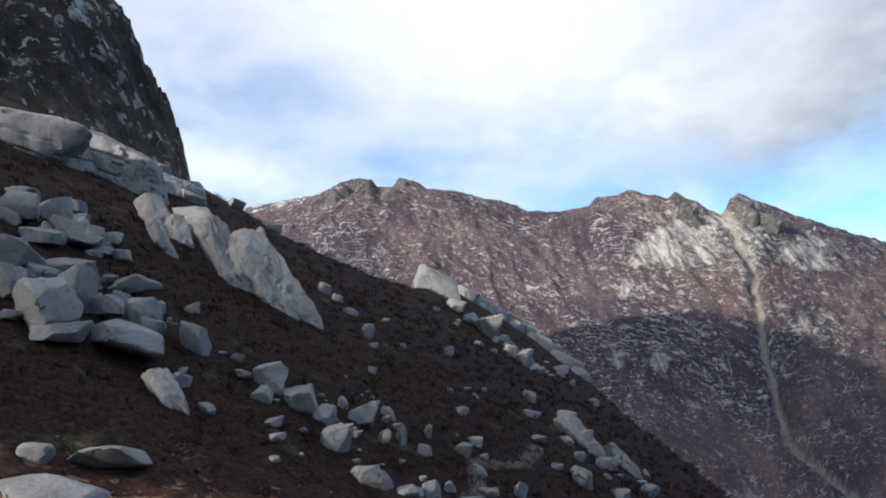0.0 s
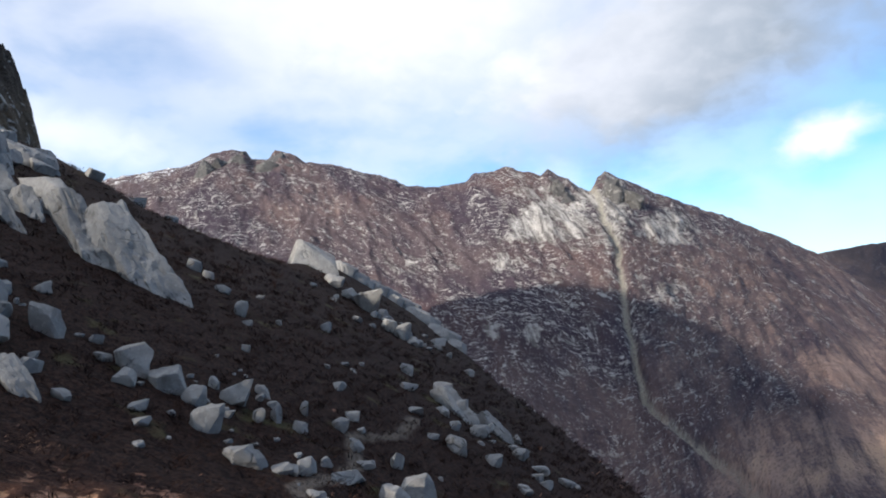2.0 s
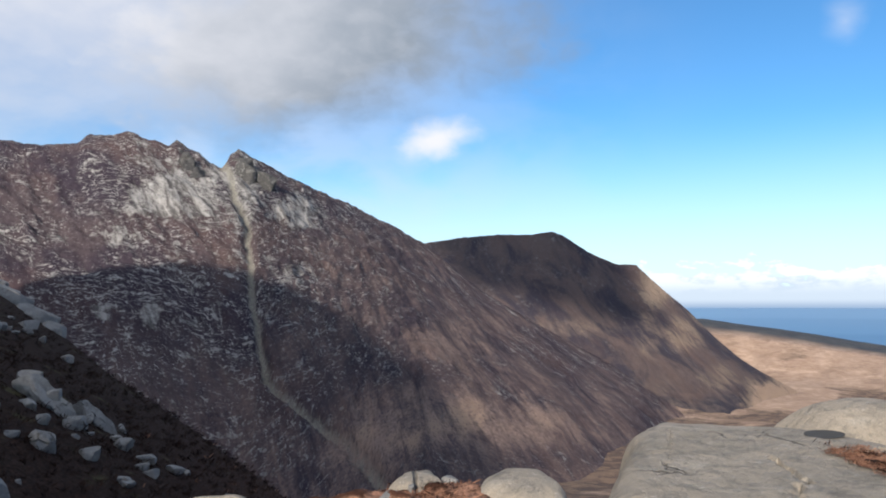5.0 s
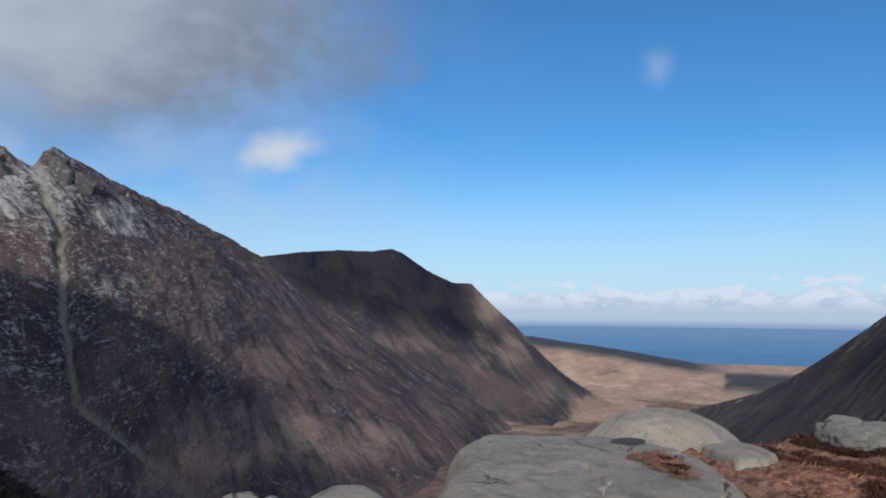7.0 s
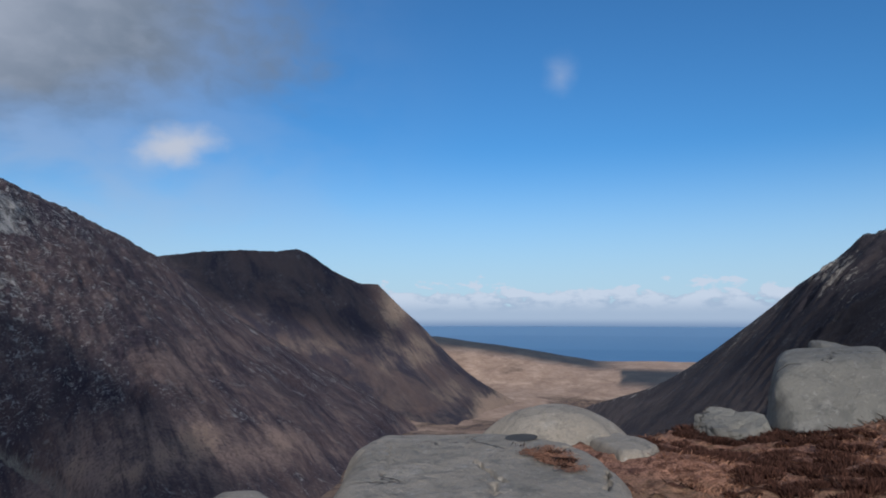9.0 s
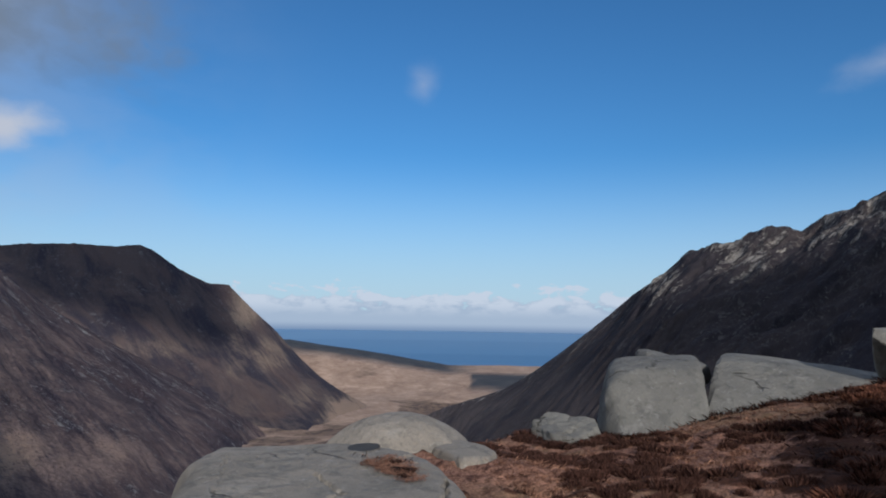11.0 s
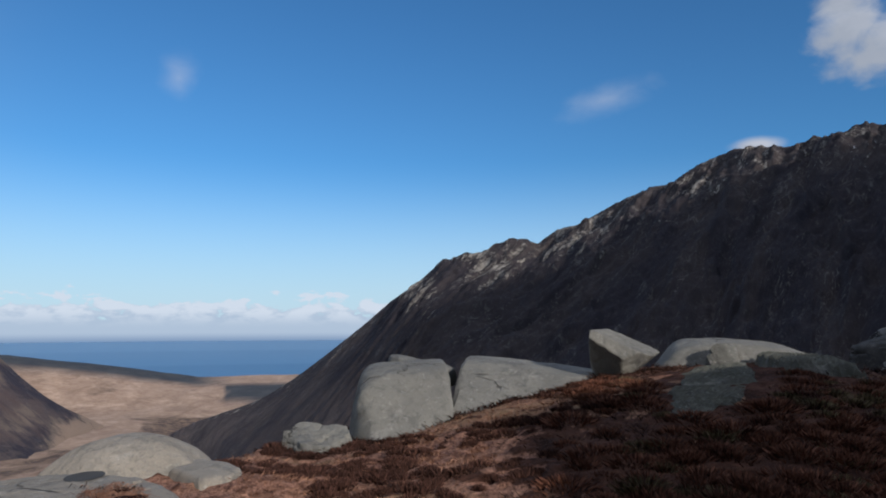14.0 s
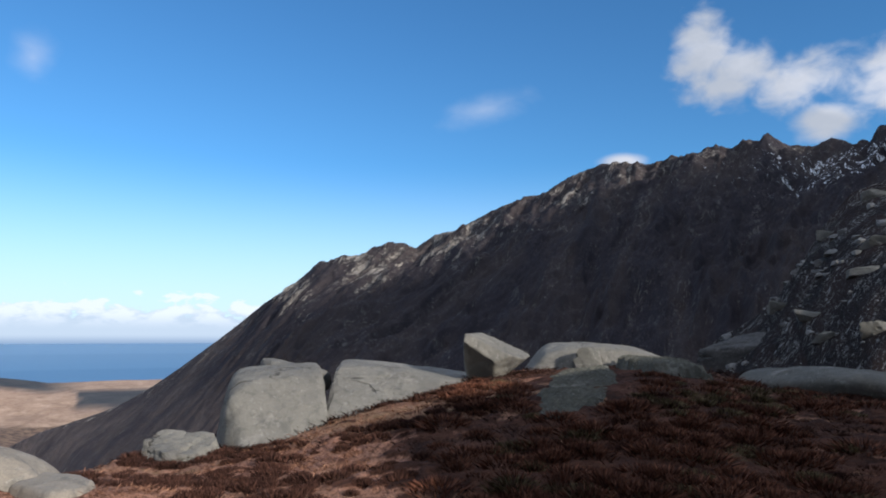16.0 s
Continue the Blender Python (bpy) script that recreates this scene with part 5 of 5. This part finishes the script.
hillside_rocks()
# very dark granite: the shade at the hillside's foot is in its colour
GRANITE_DEEP_SHADE = granite_material("deep_shade_granite", (0.075, 0.073, 0.070), (0.040, 0.040, 0.040), 0.3)
boulder(98, -83, 30.0, 5.5, 2101, "smooth dark granite outcrop at the foot of the hillside, shade in its colour", deep=9.0, turn=-131, z=-4.0, sink=0.4, level=5, sharp=16.0, material=GRANITE_DEEP_SHADE, name="outcrop", cracks=0.4, beds=0.35, rough=0.03)
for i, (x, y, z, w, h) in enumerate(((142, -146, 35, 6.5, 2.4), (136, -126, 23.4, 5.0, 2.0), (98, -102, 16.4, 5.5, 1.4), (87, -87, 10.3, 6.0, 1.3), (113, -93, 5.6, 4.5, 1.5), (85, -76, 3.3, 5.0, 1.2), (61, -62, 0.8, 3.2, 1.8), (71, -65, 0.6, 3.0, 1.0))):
    boulder(x, y, w, h, 2110 + i, "grey granite ledge on the shaded hillside", deep=0.55 * w, turn=-135 + (9, -12, 4, -6)[i % 4], z=z, sink=0.4, sharp=60.0, material=GRANITE_SHADE, name="hillside_ledge", group="ledges on the hillside", rough=0.05, beds=0.05 * h)


# ---------------------------------------------------------------- plants and small things
def tuft_material(name, low, high):
    m, k = surface(name)
    pick = k.add("ShaderNodeNewGeometry").outputs["Random Per Island"]
    p = k.add("ShaderNodeNewGeometry").outputs["Position"]
    c = k.mix(pick, low, high)
    c = k.mix(k.math("MULTIPLY", k.ramp(k.noise(p, 1.3, 3), 0.4, 0.65), 0.4), c, low)
    finish(k, c, 0.9, specular=0.1)
    return m


def tufts(name, count, seed, keep, tall, blades, spread, width, material, label, category, span=(-42, 140), reach=(3.6, 60), level=ground_z):
    """Clumps of thin blades strewn over the ground where keep(x, y) is high."""
    rng = np.random.default_rng(seed)
    az = np.radians(rng.uniform(span[0], span[1], count))
    r = np.exp(rng.uniform(math.log(reach[0]), math.log(reach[1]), count))
    x, y = EYE_X + r * np.sin(az), EYE_Y + r * np.cos(az)
    ok = rng.uniform(0, 1, count) < keep(x, y)
    x, y, r = x[ok], y[ok], r[ok]
    z = level(x, y)
    size = np.clip(0.35 + r * 0.055, 0.4, 2.4) * rng.uniform(0.6, 1.3, len(x))
    n = len(x) * blades
    own = np.repeat(np.arange(len(x)), blades)
    s = size[own]
    turn, bend = rng.uniform(0, 2 * np.pi, n), rng.uniform(0.1, 1.0, n) * spread
    foot = rng.normal(0, 0.35, (n, 2)) * (s * spread)[:, None]
    h = tall * s * rng.uniform(0.5, 1.1, n)
    bx, by, bz = x[own] + foot[:, 0], y[own] + foot[:, 1], z[own] - 0.03
    w = width * s
    tx, ty = bx + np.cos(turn) * bend * s, by + np.sin(turn) * bend * s
    px, py = -np.sin(turn) * w, np.cos(turn) * w
    a = np.stack([bx - px, by - py, bz], -1)
    b = np.stack([bx + px, by + py, bz], -1)
    c = np.stack([(bx + tx) / 2 + px * 0.7, (by + ty) / 2 + py * 0.7, bz + h * 0.65], -1)
    d = np.stack([tx, ty, bz + h], -1)
    co = np.stack([a, b, c, d], 1).reshape(-1, 3)
    base = np.arange(n) * 4
    faces = np.concatenate([np.stack([base, base + 1, base + 2], -1), np.stack([base, base + 2, base + 3], -1)])
    me = bpy.data.meshes.new(name)
    me.vertices.add(len(co))
    me.vertices.foreach_set("co", co.astype(np.float32).ravel())
    me.loops.add(faces.size)
    me.loops.foreach_set("vertex_index", faces.astype(np.int32).ravel())
    me.polygons.add(len(faces))
    me.polygons.foreach_set("loop_start", np.arange(0, faces.size, 3, dtype=np.int32))
    me.update(calc_edges=True)
    me.materials.append(material)
    return tagged(new(name, me), label, category, kind="stuff")


def clear_of_slabs(x, y):
    on = (np.hypot((x - 6.5) / 2.2, (y - 2.6) / 1.8) < 1) | (np.hypot(x - 9.2, y - 2.7) < 1.0) | (np.hypot(x - 8.6, y - 1.5) < 0.6) | (np.hypot(x - 13.2, y + 0.5) < 0.9)
    return np.where(on | (on_rock(x, y) < 1), 0.0, 1.0)


def on_rock(x, y):
    """Below 1 over the bare rock of the heather bank."""
    slab = np.hypot((x - 11.2) * 0.9 + (y + 5.3) * -0.45, ((y + 5.3) * 0.9 + (x - 11.2) * 0.45) * 3.0) / 2.7
    return np.minimum(slab, np.hypot(x - 11.6, (y + 7.1) * 1.4) / 1.1)


GRASS = tuft_material("deer_grass", (0.10, 0.046, 0.030), (0.41, 0.22, 0.14))
# darker copy of the heather twigs, coloured for the spur's shade
HEATH_SHADE = tuft_material("spur_heather_shade", (0.006, 0.003, 0.003), (0.028, 0.014, 0.010))
HEATH = tuft_material("heather_twigs", (0.010, 0.006, 0.005), (0.062, 0.030, 0.022))
tufts("grass", 16000, 5, lambda x, y: clear_of_slabs(x, y) * (1 - 0.9 * heather_cover(x, y)) * step(14, 28, np.degrees(np.arctan2(x, y))), 0.07, 8, 0.16, 0.007, GRASS, "russet deer grass on the slopes", "grass")
tufts("grass", 20000, 15, lambda x, y: clear_of_slabs(x, y) * (1 - 0.9 * heather_cover(x, y)), 0.06, 9, 0.17, 0.006, GRASS, "russet deer grass tufts on the knoll", "grass", span=(0, 140), reach=(4.5, 16))
tufts("heather", 12000, 6, lambda x, y: clear_of_slabs(x, y) * heather_cover(x, y), 0.10, 10, 0.16, 0.006, HEATH_SHADE, "winter heather on the shaded spur, darkened for its shade", "heather", span=(-42, 30))
tufts("heather", 12000, 16, lambda x, y: clear_of_slabs(x, y) * heather_cover(x, y), 0.11, 12, 0.17, 0.006, HEATH, "dark brown winter heather tussocks on the knoll", "heather", span=(0, 140), reach=(4.5, 16))

HEATH_PALE = tuft_material("withered_heather", (0.040, 0.024, 0.019), (0.27, 0.16, 0.115))
tufts("heather", 5000, 46, lambda x, y: step(0.9, 1.1, on_rock(x, y)) * (0.35 + 0.65 * heather_cover(x, y)), 0.085, 12, 0.13, 0.005, HEATH_PALE, "withered brown heather on the shaded slope", "heather", span=(102, 140), reach=(4.8, 15))
# pale twigs that imitate sunlight on the near bank
tufts("heather", 6000, 47, lambda x, y: 0.3 + 0.7 * heather_cover(x, y), 0.05, 10, 0.09, 0.0045, HEATH_PALE, "pale brown heather below the boulder pile, tinted as if sunlit", "heather", span=(-42, 0), reach=(6.0, 13))


def by_blocks(x, y):
    """Close under the split block and round the low block beside it."""
    near = np.abs(np.hypot(x - 11.5, y - 0.75) - 0.62)
    for ax, ay, bx, by in ((12.05, 0.55, 12.1, -1.3), (12.35, -1.4, 13.0, -4.2), (13.0, -4.2, 13.2, -5.4)):
        t = np.clip(((x - ax) * (bx - ax) + (y - ay) * (by - ay)) / ((bx - ax) ** 2 + (by - ay) ** 2), 0, 1)
        near = np.minimum(near, np.hypot(x - ax - (bx - ax) * t, y - ay - (by - ay) * t))
    return step(0.34, 0.08, near) * step(-0.22, 0.1, fbm(x * 1.7, y * 1.7, 51, 3))


tufts("heather", 9000, 26, by_blocks, 0.10, 16, 0.16, 0.007, HEATH, "dark heather clumps along the foot of the granite blocks", "heather", span=(76, 116), reach=(9.8, 14.6))


def bushes(count, seed, span, reach, keep, material, label, big=1.0):
    """Low round heather bushes, each a dome of short twigs."""
    rng = np.random.default_rng(seed)
    twigs = int(90 + 100 * big)
    az, r = np.radians(rng.uniform(*span, count * 4)), rng.uniform(*reach, count * 4)
    x, y = EYE_X + r * np.sin(az), EYE_Y + r * np.cos(az)
    ok = np.flatnonzero(rng.uniform(0, 1, count * 4) < keep(x, y))[:count]
    x, y = x[ok], y[ok]
    size = big * rng.uniform(0.05, 0.15, len(x)) * rng.uniform(0.7, 1.2, len(x))
    own = np.repeat(np.arange(len(x)), twigs)
    n = len(own)
    turn, out = rng.uniform(0, 2 * np.pi, n), np.sqrt(rng.uniform(0, 1, n))
    s = size[own]
    px, py = x[own] + s * out * np.cos(turn), y[own] + s * out * np.sin(turn)
    pz = ground_z(x, y)[own] + 0.45 * s * np.sqrt(1 - 0.9 * out ** 2) * rng.uniform(0.75, 1.1, n)
    lean = rng.uniform(0, 2 * np.pi, n)
    w, up = 0.006 + 0.02 * s / big, 0.025 + 0.08 * s / big
    dx, dy = w * np.cos(lean), w * np.sin(lean)
    tip = np.stack([px + 0.35 * s * out * np.cos(turn) + dy, py + 0.35 * s * out * np.sin(turn) - dx, pz + up * (1.1 - 0.6 * out)], -1)
    foot_a, foot_b = np.stack([px - dx, py - dy, pz - up], -1), np.stack([px + dx, py + dy, pz - up * 0.6], -1)
    me = bpy.data.meshes.new("heather")
    me.from_pydata(np.stack([foot_a, foot_b, tip], 1).reshape(-1, 3).tolist(), [], np.arange(3 * n).reshape(-1, 3).tolist())
    me.materials.append(material)
    tagged(new("heather", me), label, "heather", kind="stuff")


def bush_room(x, y):
    return clear_of_slabs(x, y) * step(-0.12, 0.12, fbm(x * 0.9, y * 0.9, 57, 3))


HEATH_BUSH = tuft_material("heather_bushes", (0.022, 0.011, 0.009), (0.115, 0.055, 0.040))
def round_block(x, y):
    """Close round the low block beside the split one."""
    return step(0.85, 0.6, np.hypot(x - 11.35, y - 0.9)) * step(0.35, 0.5, np.hypot(x - 11.6, y - 0.85))


bushes(60, 75, (78, 92), (10.2, 12.0), round_block, HEATH_BUSH, "dark heather bushes round a low granite block", 1.5)
bushes(80, 76, (70, 92), (6.8, 11.0), bush_room, HEATH_BUSH, "dark heather bushes beside the granite slabs")
bushes(240, 71, (72, 108), (6.6, 14.0), bush_room, HEATH_BUSH, "dark round heather bushes among russet grass")
bushes(200, 72, (100, 140), (6.0, 14.0), bush_room, HEATH_BUSH, "dark round heather bushes on the shaded bank")
HEATH_RUST = tuft_material("rusty_heather", (0.024, 0.010, 0.007), (0.25, 0.108, 0.068))
HEATH_OLIVE = tuft_material("olive_heather", (0.025, 0.017, 0.009), (0.21, 0.165, 0.09))


def bank_room(x, y):
    """The open heather bank, clear of its bare rock."""
    return step(1.0, 1.15, on_rock(x, y)) * step(-0.25, 0.05, fbm(x * 0.8, y * 0.8, 59, 3))


bushes(330, 73, (104, 142), (4.6, 13.0), bank_room, HEATH_RUST, "rust-brown heather tussocks on the shaded bank", 2.0)
bushes(160, 74, (108, 142), (4.6, 13.0), bank_room, HEATH_OLIVE, "olive and straw heather tussocks on the shaded bank", 1.5)


def top_of(ob, x, y):
    """Height of a mesh's nearest point over a place."""
    co = np.array([ob.matrix_world @ v.co for v in ob.data.vertices])
    return float(co[np.argmin(np.hypot(co[:, 0] - x, co[:, 1] - y)), 2])


def puddle():
    n = 40
    a = np.linspace(0, 2 * np.pi, n, endpoint=False)
    r = 1 + 0.12 * fbm(np.cos(a) * 1.5, np.sin(a) * 1.5, 7, 3)
    v = [(0.24 * r[i] * math.cos(a[i]), 0.17 * r[i] * math.sin(a[i]), 0) for i in range(n)]
    m, k = surface("rain_water")
    p = k.add("ShaderNodeNewGeometry").outputs["Position"]
    finish(k, k.mix(k.noise(p, 6.0), (0.05, 0.047, 0.042), (0.08, 0.073, 0.066)), 0.65, specular=0.05)
    ob = put_mesh("puddle", v, [list(range(n))], m)
    ob.matrix_world = pose(7.58, 2.64, top_of(broad_slab, 7.58, 2.64) + 0.012)
    tagged(ob, "shallow dark rain pool on the granite slab", "puddle")



def turf_patch(x, y, wide, deep, turn, seed, label):
    """Grass rooted in a hollow of a slab."""
    cols, rows = 60, 16
    a = np.linspace(0, 2 * np.pi, cols, endpoint=False)
    rim = 1 + 0.7 * fbm(1.4 * np.cos(a) + seed, 1.4 * np.sin(a), seed, 4)
    rho = np.linspace(0, 1, rows)[:, None]
    px, py = wide * rho * (rim * np.cos(a))[None], deep * rho * (rim * np.sin(a))[None]
    pz = 0.03 * (1 - rho ** 2) - 0.03 * rho ** 4 + 0.05 * (1 - rho) ** 0.5 * fbm(px * 9, py * 9, seed + 1, 4, 0.6)
    ob = sheet("turf_patch", np.stack([px, py, pz], -1).reshape(-1, 3), cols, rows, MOORLAND, wrap=True, turned=True, fields={"heather": step(-0.12, 0.12, fbm(px * 9, py * 9, seed + 2, 3) - 0.02)})
    ob.matrix_world = pose(x, y, top_of(broad_slab, x, y) - 0.01, 0, 0, turn)
    tagged(ob, label, "grass", group="turf on the slab")


puddle()
turf_patch(6.72, 1.98, 0.50, 0.20, 40, 5, "long patch of russet grass rooted in the slab")


def on_patch(x, y):
    u, v = (x - 6.72) * 0.77 + (y - 1.98) * 0.64, (y - 1.98) * 0.77 - (x - 6.72) * 0.64
    return step(1.15, 0.7, np.hypot(u / 0.5, v / 0.2) + 1.2 * fbm(x * 4, y * 4, 61, 3))


def slab_top(x, y):
    return np.full(np.shape(x), top_of(broad_slab, 6.72, 1.98) + 0.05)


tufts("grass", 9000, 36, on_patch, 0.014, 9, 0.10, 0.005, GRASS, "russet grass growing on the slab", "grass", span=(60, 82), reach=(5.6, 8.6), level=slab_top)
tufts("heather", 3500, 37, lambda x, y: on_patch(x, y) * step(0.0, 0.1, fbm(x * 5, y * 5, 62, 3)), 0.035, 12, 0.10, 0.005, HEATH, "dark heather growing on the slab", "heather", span=(60, 82), reach=(5.6, 8.6), level=slab_top)
